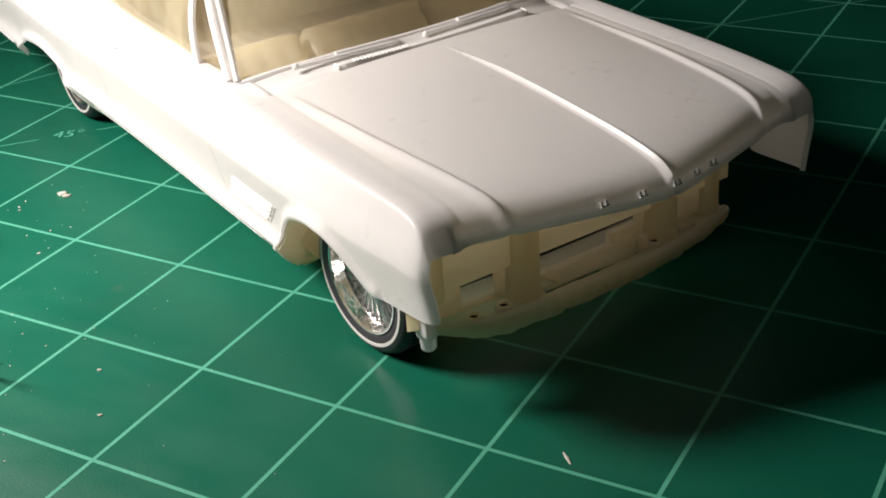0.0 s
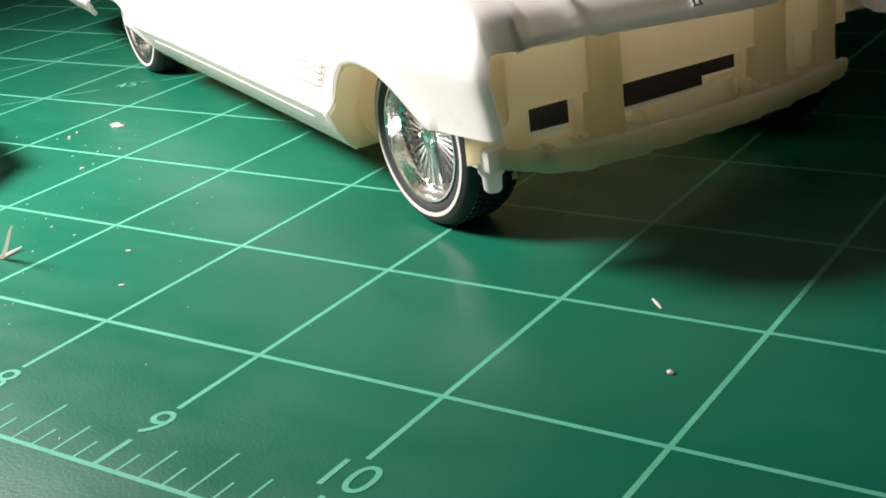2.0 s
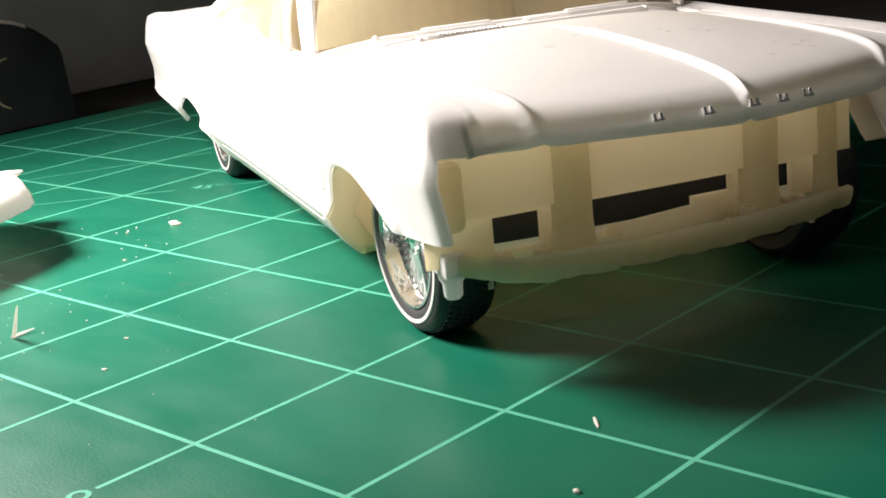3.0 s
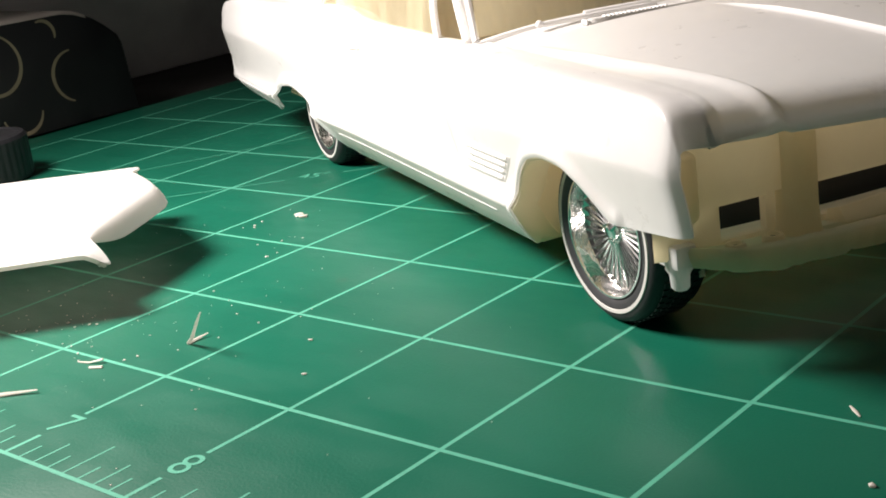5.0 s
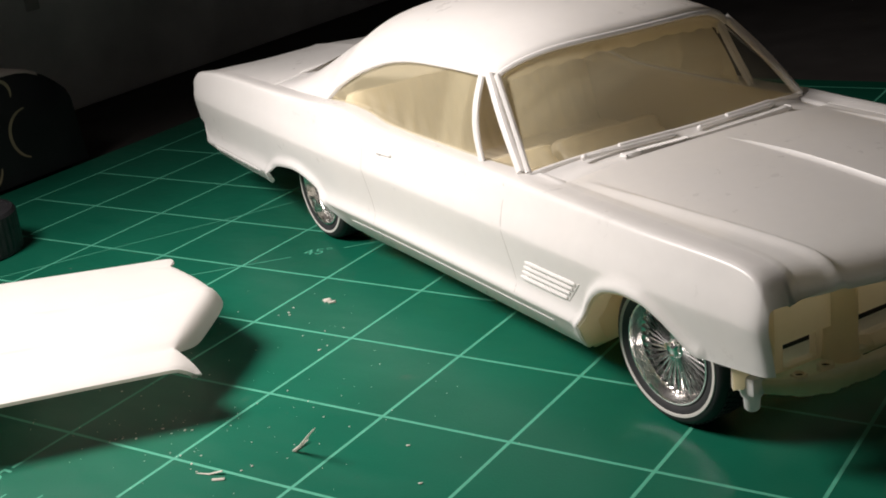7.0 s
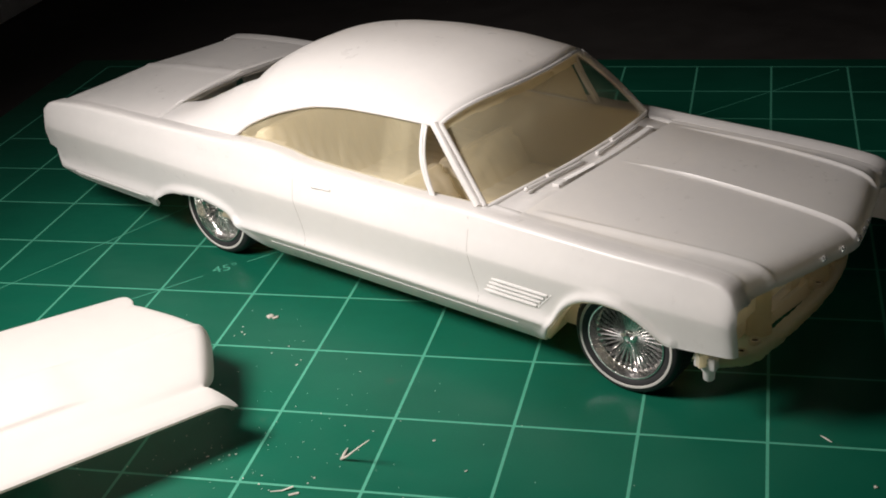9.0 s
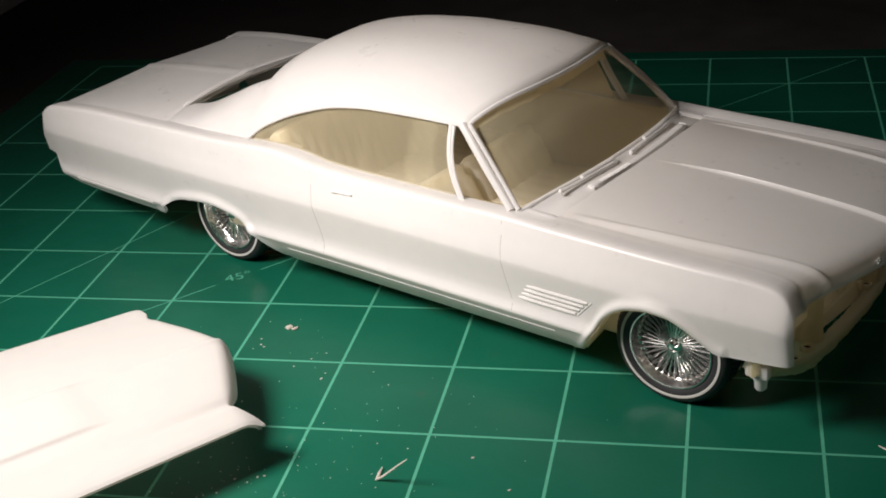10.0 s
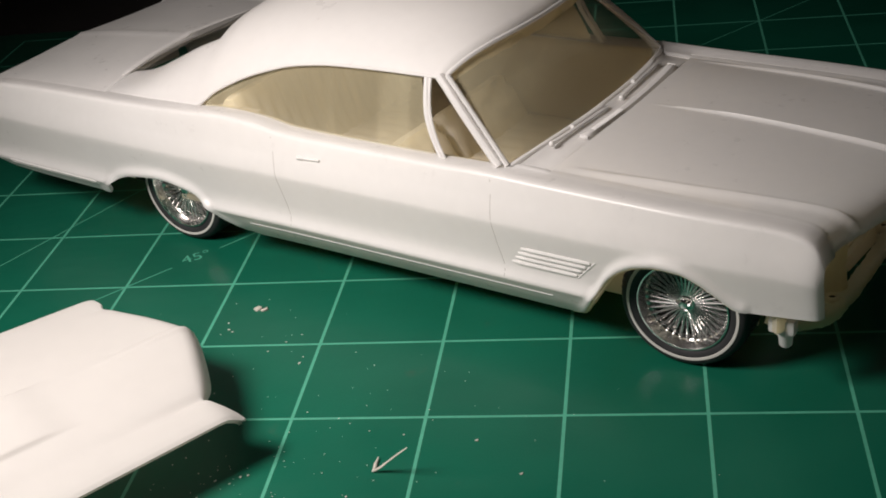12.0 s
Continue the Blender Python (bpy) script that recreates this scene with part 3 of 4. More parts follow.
bm = bmesh.new()
lanes = [[hood_flange(s, t, -1) for s in hood_ss] for t in (1.2, 1.0, 0.88, 0.75, 0.62, 0.5, 0.38, 0.25, 0.12)]
lanes += [[hood_point(s, y) for s in hood_ss] for y in hood_ys]
lanes += [[hood_flange(s, t, 1) for s in hood_ss] for t in (0.12, 0.25, 0.38, 0.5, 0.62, 0.75, 0.88, 1.0, 1.2)]
for lane in lanes:
    x, y, z = lane[-1]
    lane += [(x - 0.012, y, z - 0.008), (x - 0.035, y, z - 0.004), (x - 0.04, y, z + 0.06)]
grid(bm, lanes)
hood = part("hood", bm, WHITE, car, "white hood with a centre crease and two raised ridges", smooth=60)

# five small plated letters along the hood's lip, as plain blocks
for y in (-0.43, -0.20, 0.02, 0.20, 0.36):
    x, _, z = hood_point(0.955, y)
    bm = bmesh.new()
    box(bm, -0.010, 0.008, -0.030, 0.030, -0.020, -0.010, 0.003)
    box(bm, -0.010, 0.008, -0.026, -0.010, -0.015, 0.018, 0.003)
    box(bm, -0.010, 0.008, 0.008, 0.024, -0.015, 0.018, 0.003)
    part("hood_letter", bm, CHROME_DULL, hood, "small plated letter block", place=at(true_x(x + 0.012), y, z + 0.01, 0, 0, -28))
# ---- cowl vent panel and wipers, moulded into the cowl ----
bm = bmesh.new()
rows = []
for k, y in enumerate(steps(-0.74, 0.84, 40)):
    x = hood_back(y) - 0.02
    up = 0.0 if k in (0, 40) else 1.0
    rows.append([(x - 0.085, y, 1.432), (x - 0.075, y, 1.436 + 0.018 * up), (x - 0.045, y, 1.438 + 0.026 * up), (x - 0.012, y, 1.438 + 0.024 * up), (x, y, 1.432)])
grid(bm, rows)
cowl_vent = part("cowl_vent", bm, WHITE, car, "low raised vent panel along the hood's back edge", smooth=60)
for y in (-0.725, 0.825):
    bm = bmesh.new()
    x = hood_back(y) - 0.06
    box(bm, x - 0.035, x + 0.035, y - 0.006, y + 0.006, 1.43, 1.462, 0.003)
    part("vent_rib", bm, WHITE, cowl_vent)
for k in range(16):
    y = -0.60 + 0.40 * k / 15
    x = hood_back(y) - 0.055
    bm = bmesh.new()
    box(bm, x - 0.024, x + 0.024, y - 0.006, y + 0.006, 1.44, 1.470, 0.003)
    part("louver", bm, WHITE, cowl_vent)
for y0, y1 in ((-0.95, -0.19), (0.02, 0.80)):
    bm = bmesh.new()
    tube(bm, [(glass_foot(y) + 0.062 - 0.012 * math.sin(math.pi * (y - y0) / (y1 - y0)), y, 1.464 - 0.03 * (abs(y) / 1.3) ** 4) for y in steps(y0, y1, 14)], [0.012, 0.019] + [0.017] * 12 + [0.009], 8)
    bmesh.ops.create_uvsphere(bm, u_segments=10, v_segments=6, radius=0.024, matrix=Matrix.Translation((glass_foot(y0) + 0.070, y0, 1.462)))
    wiper = part("wiper", bm, WHITE, car)
    bm = bmesh.new()
    tube(bm, [(glass_foot(y) + 0.020, y, 1.476 - 0.03 * (abs(y) / 1.3) ** 4) for y in steps(y0 + 0.30, y1 - 0.02, 12)], 0.020, 8)
    part("wiper_blade", bm, WHITE, wiper)

# ---- body side trim ----
for side in (-1, 1):
    # louvered vent behind the front wheel: a slanted frame with four bars
    bm = bmesh.new()
    def on_side(x, z, out=0.0):
        return (x, side * (flank_y(x, z) + out), z)
    for k in range(4):
        z = 0.718 + 0.045 * k
        x0, x1 = -1.275 + 0.033 * k, -0.70 + 0.042 * k
        tube(bm, [on_side(x, z, -0.002) for x in steps(x0, x1, 10)], [0.010] + [0.0185] * 9 + [0.015], 8)
    tube(bm, [on_side(-0.69 + 0.93 * (z - 0.70), z, -0.001) for z in steps(0.70, 0.87, 6)], 0.007, 6)
    part("side_vent", bm, WHITE, shells[side], "moulded louvered vent on the fender")
    # door handle
    bm = bmesh.new()
    tube(bm, [on_side(-3.24, 1.235, 0.006), on_side(-3.17, 1.243, 0.014), on_side(-3.02, 1.247, 0.012)], [0.013, 0.011, 0.010], 8)
    box(bm, -3.25, -3.19, side * flank_y(-3.2, 1.235) - 0.014, side * flank_y(-3.2, 1.235) + 0.014, 1.218, 1.248, 0.006)
    part("door_handle", bm, WHITE, shells[side])
    # door shut lines, cut as fine dark grooves
    for line in (((-1.43, 1.36), (-1.415, 1.12), (-1.39, 0.85), (-1.35, 0.66), (-1.345, 0.585)), ((-3.50, 1.37), (-3.47, 1.15), (-3.44, 0.85), (-3.41, 0.58))):
        bm = bmesh.new()
        pts = []
        for a, b in zip(line, line[1:]):
            pts += [on_side(a[0] + (b[0] - a[0]) * t, a[1] + (b[1] - a[1]) * t, 0.0015) for t in steps(0, 1, 6)[:-1]]
        pts.append(on_side(*line[-1], 0.0015))
        rows = [[(p[0] - 0.002, p[1], p[2]), (p[0] + 0.002, p[1], p[2])] for p in pts]
        grid(bm, rows)
        part("door_gap", bm, TINY_GREY, shells[side], "fine engraved door line", smooth=0)
    # ribbed rocker trim
    for z in (0.47,):
        bm = bmesh.new()
        tube(bm, [on_side(x, z, 0.001) for x in steps(-3.9, -0.95, 24)], 0.0035, 6)
        part("rocker_rib", bm, WHITE, shells[side])
    for z in (0.53, 0.56):
        bm = bmesh.new()
        tube(bm, [on_side(x, z + 0.012 * (-5.66 - x), 0.004) for x in steps(-6.70, -5.68, 14)], 0.008, 6)
        part("quarter_rib", bm, WHITE, shells[side])

# ---- front end: bare ivory plastic behind the missing grille and bumper; it stops short of the far fender ----
HERE = at(0, 0)
PANEL_ROWS = [0.56, 0.60, 0.64, 0.68, 0.77, 0.785, 0.81, 0.90, 1.0, 1.10, 1.18, 1.24]
OPENINGS = ((-1.09, -0.83, 0.60, 0.77), (-0.60, 0.02, 0.60, 0.77), (0.02, 0.24, 0.68, 0.77), (0.47, 0.61, 0.60, 0.77))
panel_ys = sorted({round(v, 3) for v in steps(-1.43, 0.90, 40)} | {o[k] for o in OPENINGS for k in (0, 1)} | {0.83})
bm = bmesh.new()
vs = [[bm.verts.new((0.91 - (0.09 if z < 0.79 else 0.0) - 0.05 * max(0.0, (-1.30 - y) / 0.13) ** 2, y, z)) for z in PANEL_ROWS] for y in panel_ys]
for i in range(len(panel_ys) - 1):
    for j in range(len(PANEL_ROWS) - 1):
        cy, cz = (panel_ys[i] + panel_ys[i + 1]) / 2, (PANEL_ROWS[j] + PANEL_ROWS[j + 1]) / 2
        if cy > 0.83 and cz < 0.81:
            continue
        if not any(a < cy < b and c < cz < d for a, b, c, d in OPENINGS):
            bm.faces.new((vs[i][j], vs[i + 1][j], vs[i + 1][j + 1], vs[i][j + 1]))
solid(part("radiator_panel", bm, IVORY, car, "bare ivory plastic panel with dark openings behind the open front", place=HERE), 0.05)
for y, r in ((-0.70, 0.10), (0.355, 0.10), (0.76, 0.06)):
    bm = bmesh.new()
    lathe(bm, [(0.001, 0.56), (r * 1.15, 0.56), (r * 1.05, 0.64), (r, 0.72), (r, 1.0), (r * 0.94, 1.20), (0.001, 1.20)], 24, "z")
    part("front_post", bm, IVORY, car, place=at(0.89, y, 0))
# dark plate added behind the panel so its openings look shaded
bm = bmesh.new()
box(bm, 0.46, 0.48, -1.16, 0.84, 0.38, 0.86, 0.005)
part("opening_shade_plate", bm, RECESS_SHADE, car, "dark plate standing for the shade behind the openings", place=HERE)


def pan_front(y):
    return 1.085 - 0.13 * (abs(y + 0.28) / 1.14) ** 3 - 0.16 * max(0.0, (-1.05 - y) / 0.31) ** 1.5


# lower pan: a shallow tray with a raised rim, a ragged trimmed lower edge, slots and moulded bosses
bm = bmesh.new()
rows = []
pan_ys = steps(-1.31, 0.90, 62)
for k, y in enumerate(pan_ys):
    front = pan_front(y) + 0.003 * math.sin(k * 1.9) + 0.003 * math.sin(k * 0.7)
    end = max(0.0, (y - 0.72) / 0.18)
    z = 0.575 + 0.03 * ((y + 0.28) / 1.14) ** 2 - 0.02 * end
    drop = 0.470 + 0.07 * max(0.0, (-0.95 - y) / 0.46) + 0.03 * max(0.0, (y - 0.05) / 0.6) + 0.004 * math.sin(k * 0.9) + (0.008 if k % 9 == 4 else 0.0)
    rear = 0.56 + 0.10 * max(0.0, (-1.0 - y) / 0.41)
    rows.append([(rear, y, z - 0.05), (rear + 0.02, y, z - 0.015), (min(0.90, front - 0.14), y, z - 0.005), (front - 0.115, y, z), (front - 0.075, y, z + 0.004), (front - 0.050, y, z + 0.022), (front - 0.014, y, z + 0.024), (front, y, z + 0.006), (front - 0.010, y, (z + drop) / 2), (front - 0.030, y, drop), (front - 0.075, y, drop + 0.01)])
PAN_SLOTS = ((-0.58, 0.10), (0.14, 0.24))
vs = [[bm.verts.new(p) for p in row] for row in rows]
for a, b in zip(vs, vs[1:]):
    for c in range(len(a) - 1):
        if c == 2 and any(y0 < (a[2].co.y + b[2].co.y) / 2 < y1 for y0, y1 in PAN_SLOTS):
            continue
        bm.faces.new((a[c], a[c + 1], b[c + 1], b[c]))
solid(part("lower_pan", bm, IVORY, car, "bare ivory front pan with open slots and a rough trimmed edge", place=HERE), 0.035)
# rings and oblong sockets for the bumper's pins
for x, y, r in ((0.955, -1.10, 0.050), (0.965, -0.90, 0.052), (0.960, 0.24, 0.050), (0.925, 0.56, 0.040)):
    bm = bmesh.new()
    lathe(bm, [(r * 0.55, -0.02), (r * 1.05, -0.02), (r, 0.028), (r * 0.88, 0.04), (r * 0.62, 0.04), (r * 0.55, 0.015)], 18, "z")
    part("moulded_boss", bm, IVORY, car, place=at(x, y, 0.585))
    # a flat dark disc paints the shade inside each ring
    bm = bmesh.new()
    lathe(bm, [(0.001, 0.0), (r * 0.56, 0.0), (r * 0.56, 0.004), (0.001, 0.004)], 14, "z")
    part("socket_shade", bm, RECESS_SHADE, car, "dark disc for the shade in a moulded socket", place=at(x, y, 0.604))
bm = bmesh.new()
rows = [[(0.83 + 0.06 * t, -0.50 + 0.56 * t, 0.56), (0.84 + 0.06 * t, -0.49 + 0.56 * t, 0.63 + 0.05 * t), (0.89 + 0.05 * t, -0.46 + 0.54 * t, 0.64 + 0.05 * t), (0.93 + 0.04 * t, -0.45 + 0.53 * t, 0.57)] for t in steps(0, 1, 10)]
vs = grid(bm, rows)
bm.faces.new(vs[0])
bm.faces.new(vs[-1])
part("front_crossmember", bm, IVORY, car, "slanting ivory crossmember behind the pan", place=HERE)
for x, y, w, d, h, turn in ((0.90, 0.08, 0.12, 0.06, 0.12, 14), (0.93, 0.18, 0.05, 0.05, 0.10, 0), (0.90, 0.54, 0.12, 0.10, 0.05, 0)):
    bm = bmesh.new()
    box(bm, -d / 2, d / 2, -w / 2, w / 2, 0.0, h, 0.014)
    part("moulded_block", bm, IVORY, car, place=at(x, y, 0.565, turn))
# headlight bucket on the near side: a rounded upright tray
bm = bmesh.new()
box(bm, 0.86, 0.965, -1.435, -1.265, 0.76, 1.10, 0.045, 4)
part("headlight_bucket", bm, IVORY, car, "rounded ivory headlight bucket", place=HERE)
bm = bmesh.new()
box(bm, 0.68, 0.87, -1.37, -1.25, 0.52, 0.64, 0.02)
peg = [(0.070, 0.57), (0.066, 0.51), (0.050, 0.485), (0.046, 0.42), (0.034, 0.405), (0.001, 0.405)]
grid(bm, [[(0.79 + math.cos(a) * r, -1.31 + math.sin(a) * r, z) for a in steps(0, 2 * math.pi, 16)[:-1]] for r, z in peg], wrap=True)
part("bumper_bracket", bm, WHITE, car, place=HERE)
for side in (-1, 1):
    # turned-in lip along the edge of the front wheel opening
    bm = bmesh.new()
    rows = []
    for x in [v for v in STATIONS if -0.92 <= v <= 0.60]:
        y, z = flank_section(x)[0]
        rows.append([(x, side * (y - 0.012), z + 0.004), (x, side * (y - 0.05), z + 0.010), (x, side * (y - 0.17), z + 0.012)])
    grid(bm, rows)
    solid(part("wheel_opening_lip", bm, IVORY, car), 0.02)
    # inner fender and wheel-well walls
    bm = bmesh.new()
    rows = [[(x, side * 0.97, 0.30), (x, side * 0.97, 0.9), (x, side * 1.00, 1.22), (x, side * 1.22, 1.34)] for x in steps(-0.80, 0.55, 20)]
    grid(bm, rows)
    solid(part("inner_fender", bm, IVORY, car), 0.03)
    bm = bmesh.new()
    rows = []
    for t in steps(0, 1, 10):
        x = -0.79 + 0.04 * t
        # the wall stays inside the body's skin all the way up
        out = [0.97 + (min(1.345, curve(z, FLANK) - 0.026) - 0.97) * t for z in (0.27, 0.45, 0.75, 1.0, 1.12)]
        rows.append([(x - 0.03, side * out[0], 0.27), (x - 0.03, side * out[1], 0.45), (x + 0.02, side * out[2], 0.75), (x + 0.14, side * out[3], 1.0), (x + 0.4, side * out[4], 1.12)])
    grid(bm, rows)
    solid(part("wheel_well_wall", bm, IVORY, car), 0.03)
    # rear wells carry the shade in their dark colour; the front ones are ivory
    bm = bmesh.new()
    rows = [[(x, side * 0.95, 0.33), (x, side * 0.95, 0.95), (x, side * 1.45, 1.02)] for x in steps(-5.75, -4.05, 12)]
    grid(bm, rows)
    solid(part("rear_wheel_well", bm, RECESS_SHADE, car), 0.03)

# ---- chassis, cabin tub and seats ----
bm = bmesh.new()
box(bm, -6.8, 0.45, -0.95, 0.95, 0.30, 0.36, 0.02)
box(bm, -4.1, -0.85, -1.16, 1.16, 0.270, 0.31, 0.02)
part("chassis", bm, IVORY, car)
bm = bmesh.new()
box(bm, -4.95, -0.95, -1.24, 1.24, 0.40, 0.46, 0.02)
tube(bm, [(-3.6, 0, 0.46), (-2.5, 0, 0.47), (-1.2, 0, 0.50)], 0.15, 12)
box(bm, -1.02, -0.96, -1.2, 1.2, 0.40, 1.36, 0.02)
part("cabin_floor", bm, IVORY, car)
def bench(x, width, seat_z, top_z, pleats, depth):
    """A bench seat with a pleated backrest: cushion and back as rounded, ribbed pads."""
    for y0, y1 in ((-width, -0.04), (0.04, width)) if depth < 0.75 else ((-width, width),):
        bm = bmesh.new()
        rows = []
        n = pleats * 6
        for k in range(n + 1):
            t = k / n
            y = y0 + (y1 - y0) * t
            rib = 0.014 * abs(math.sin(math.pi * pleats * t))
            soft = 0.02 * (1 - min(1, min(t, 1 - t) * 20)) ** 2
            rows.append([(x - 0.02, y, seat_z - 0.25), (x + 0.10 - soft + rib * 0.4, y, seat_z), (x + 0.02 - soft + rib, y, seat_z + 0.12), (x - 0.06 - soft + rib, y, (seat_z + top_z) / 2 + 0.08),
                         (x - 0.12 - soft + rib, y, top_z - 0.08 - soft), (x - 0.16, y, top_z - soft), (x - 0.24, y, top_z - 0.01 - soft), (x - 0.31 + soft, y, top_z - 0.10), (x - 0.28, y, seat_z - 0.2)])
        vs = grid(bm, rows)
        bm.faces.new(vs[0])
        bm.faces.new(vs[-1])
        part("seat_back", bm, IVORY, car, "ivory seat back with upright pleats", smooth=60)
        bm = bmesh.new()
        rows = []
        for k in range(n + 1):
            t = k / n
            y = y0 + (y1 - y0) * t
            rib = 0.010 * abs(math.sin(math.pi * pleats * t))
            rows.append([(x, y, 0.45), (x, y, seat_z + rib), (x + depth * 0.6, y, seat_z + 0.02 + rib), (x + depth * 0.92, y, seat_z - 0.01 + rib * 0.5), (x + depth, y, seat_z - 0.08), (x + depth, y, 0.45)])
        vs = grid(bm, rows)
        bm.faces.new(vs[0])
        bm.faces.new(vs[-1])
        part("seat_cushion", bm, IVORY, car, smooth=60)


bench(-3.88, 1.235, 0.80, 1.54, 18, 0.80)
bench(-2.75, 1.12, 0.64, 1.02, 6, 0.70)
bm = bmesh.new()
rows = [[(x, y, 1.36 + 0.05 * (-4.0 - x)) for y in steps(-1.12, 1.12, 8)] for x in steps(-4.02, -5.36, 8)]
grid(bm, rows)
solid(part("parcel_shelf", bm, IVORY, car), 0.03)
bm = bmesh.new()
rows = []
for k, t in enumerate(steps(-0.93, 0.93, 36)):
    x, z = roof_front(abs(t)), roof_z(roof_front(abs(t)), abs(t))
    ragged = 0.012 * math.sin(k * 1.7) + 0.01 * math.sin(k * 0.6)
    rows.append([(x - 0.02, t * 1.10, z - 0.06), (x - 0.05, t * 1.10, z - 0.10), (x - 0.03 + ragged, t * 1.10, z - 0.16 + ragged)])
grid(bm, rows)
solid(part("windshield_flange", bm, IVORY, car, "ragged ivory flange under the roof's front edge"), 0.012)


# ---- wheels: tyre with whitewall, plated rim, wire spokes and a hub ----
def wheel(place, name="wheel"):
    ob = new(name)
    ob.empty_display_size = 0.01
    ob.parent = car
    ob.matrix_basis = place
    # y points out of the car; the wheel turns round y
    bm = bmesh.new()
    lathe(bm, [(0.36, -0.17), (0.44, -0.185), (0.478, -0.165), (0.49, -0.13), (0.494, -0.02), (0.494, 0.03), (0.49, 0.10), (0.479, 0.135), (0.455, 0.155), (0.42, 0.163), (0.385, 0.160), (0.362, 0.150), (0.347, 0.12)], 72)
    part("tyre", bm, RUBBER, ob, "black rubber tyre with fine tread")
    bm = bmesh.new()
    for row, a in enumerate((-0.10, -0.055, -0.01, 0.035, 0.08)):
        for k in range(64):
            w = 2 * math.pi * (k + 0.5 * (row % 2)) / 64
            c, s = math.cos(w), math.sin(w)
            q = [(0.4935, a - 0.017), (0.4935, a + 0.017), (0.500, a + 0.015), (0.500, a - 0.015)]
            d = 0.030
            ring = []
            for e in (-d, d):
                ce, se = math.cos(w + e), math.sin(w + e)
                ring.append([bm.verts.new((ce * r, y, se * r)) for r, y in q])
            for i in range(4):
                bm.faces.new((ring[0][i], ring[0][(i + 1) % 4], ring[1][(i + 1) % 4], ring[1][i]))
            bm.faces.new(ring[0])
            bm.faces.new(ring[1])
    tagged(part("tread", bm, RUBBER, ob, smooth=0), kind="stuff")
    bm = bmesh.new()
    lathe(bm, [(0.408, 0.1585), (0.411, 0.1665), (0.430, 0.166), (0.435, 0.157)], 72)
    part("whitewall", bm, WHITEWALL, ob, "narrow white sidewall band")
    bm = bmesh.new()
    lathe(bm, [(0.350, 0.120), (0.356, 0.142), (0.352, 0.156), (0.342, 0.157), (0.334, 0.135), (0.328, 0.07), (0.318, 0.055), (0.306, 0.05), (0.298, 0.03), (0.292, -0.01), (0.288, -0.05)], 72)
    part("rim", bm, CHROME, ob, "plated chrome rim with a deep lip")
    # dark backing disc added for the shaded gaps between the spokes
    bm = bmesh.new()
    lathe(bm, [(0.292, -0.045), (0.28, -0.075), (0.05, -0.09), (0.001, -0.09)], 36)
    part("spoke_backing", bm, RECESS_SHADE, ob)
    for k in range(72):
        w = 2 * math.pi * k / 72
        lead = 0.10 if k % 2 else -0.10
        front = k % 2 == 0
        inner, y_in = (0.064, 0.075) if front else (0.080, 0.01)
        outer, y_out = (0.322, 0.062) if front else (0.300, -0.005)
        bm = bmesh.new()
        tube(bm, [(math.cos(w + lead) * inner, y_in, math.sin(w + lead) * inner), (math.cos(w) * outer, y_out, math.sin(w) * outer)], [0.0075, 0.0100], 6)
        part("spoke", bm, SPOKE_PLATE, ob)
    bm = bmesh.new()
    lathe(bm, [(0.085, -0.06), (0.085, 0.05), (0.072, 0.075), (0.052, 0.082), (0.050, 0.105), (0.036, 0.115), (0.001, 0.116)], 24)
    part("hub", bm, CHROME, ob)
    bm = bmesh.new()
    for w in (0.3, 0.3 + 2 * math.pi / 3, 0.3 + 4 * math.pi / 3):
        tube(bm, [(math.cos(w) * 0.03, 0.112, math.sin(w) * 0.03), (math.cos(w) * 0.068, 0.10, math.sin(w) * 0.068)], [0.02, 0.013], 6)
    part("knock_off_spinner", bm, CHROME, ob)
    return ob


for x, side, steer in ((0.0, -1, 3), (0.0, 1, 3), (-5.04, -1, 0), (-5.04, 1, 0)):
    turn = 180 if side < 0 else 0
    wheel(at(x, side * 1.135, 0.497, turn + steer))
for x in (0.0, -4.90):
    bm = bmesh.new()
    tube(bm, [(x, -1.05, 0.497), (x, 1.05, 0.497)], 0.045, 10)
    part("axle", bm, IVORY, car)

# ---- loose white hood panel beside the car ----
panel = thing("loose_body_panel", at(5.035, 2.326, 0, math.degrees(math.atan2(0.698, 0.716))), "loose white plastic body panel with a raised scoop", "model part")


def panel_front(l):
    if l > 0:
        return bend(l, [(0, 0.134), (0.05, 0.124), (0.79, -0.130), (0.86, -0.150), (0.95, -0.128), (1.05, -0.135), (1.12, -0.165), (1.15, -0.22)])
    return bend(-l, [(0, 0.134), (0.05, 0.124), (0.79, -0.132), (0.84, -0.147), (0.90, -0.125), (1.0, -0.06), (1.08, -0.005), (1.12, 0.015), (1.14, 0.0), (1.15, -0.03)])


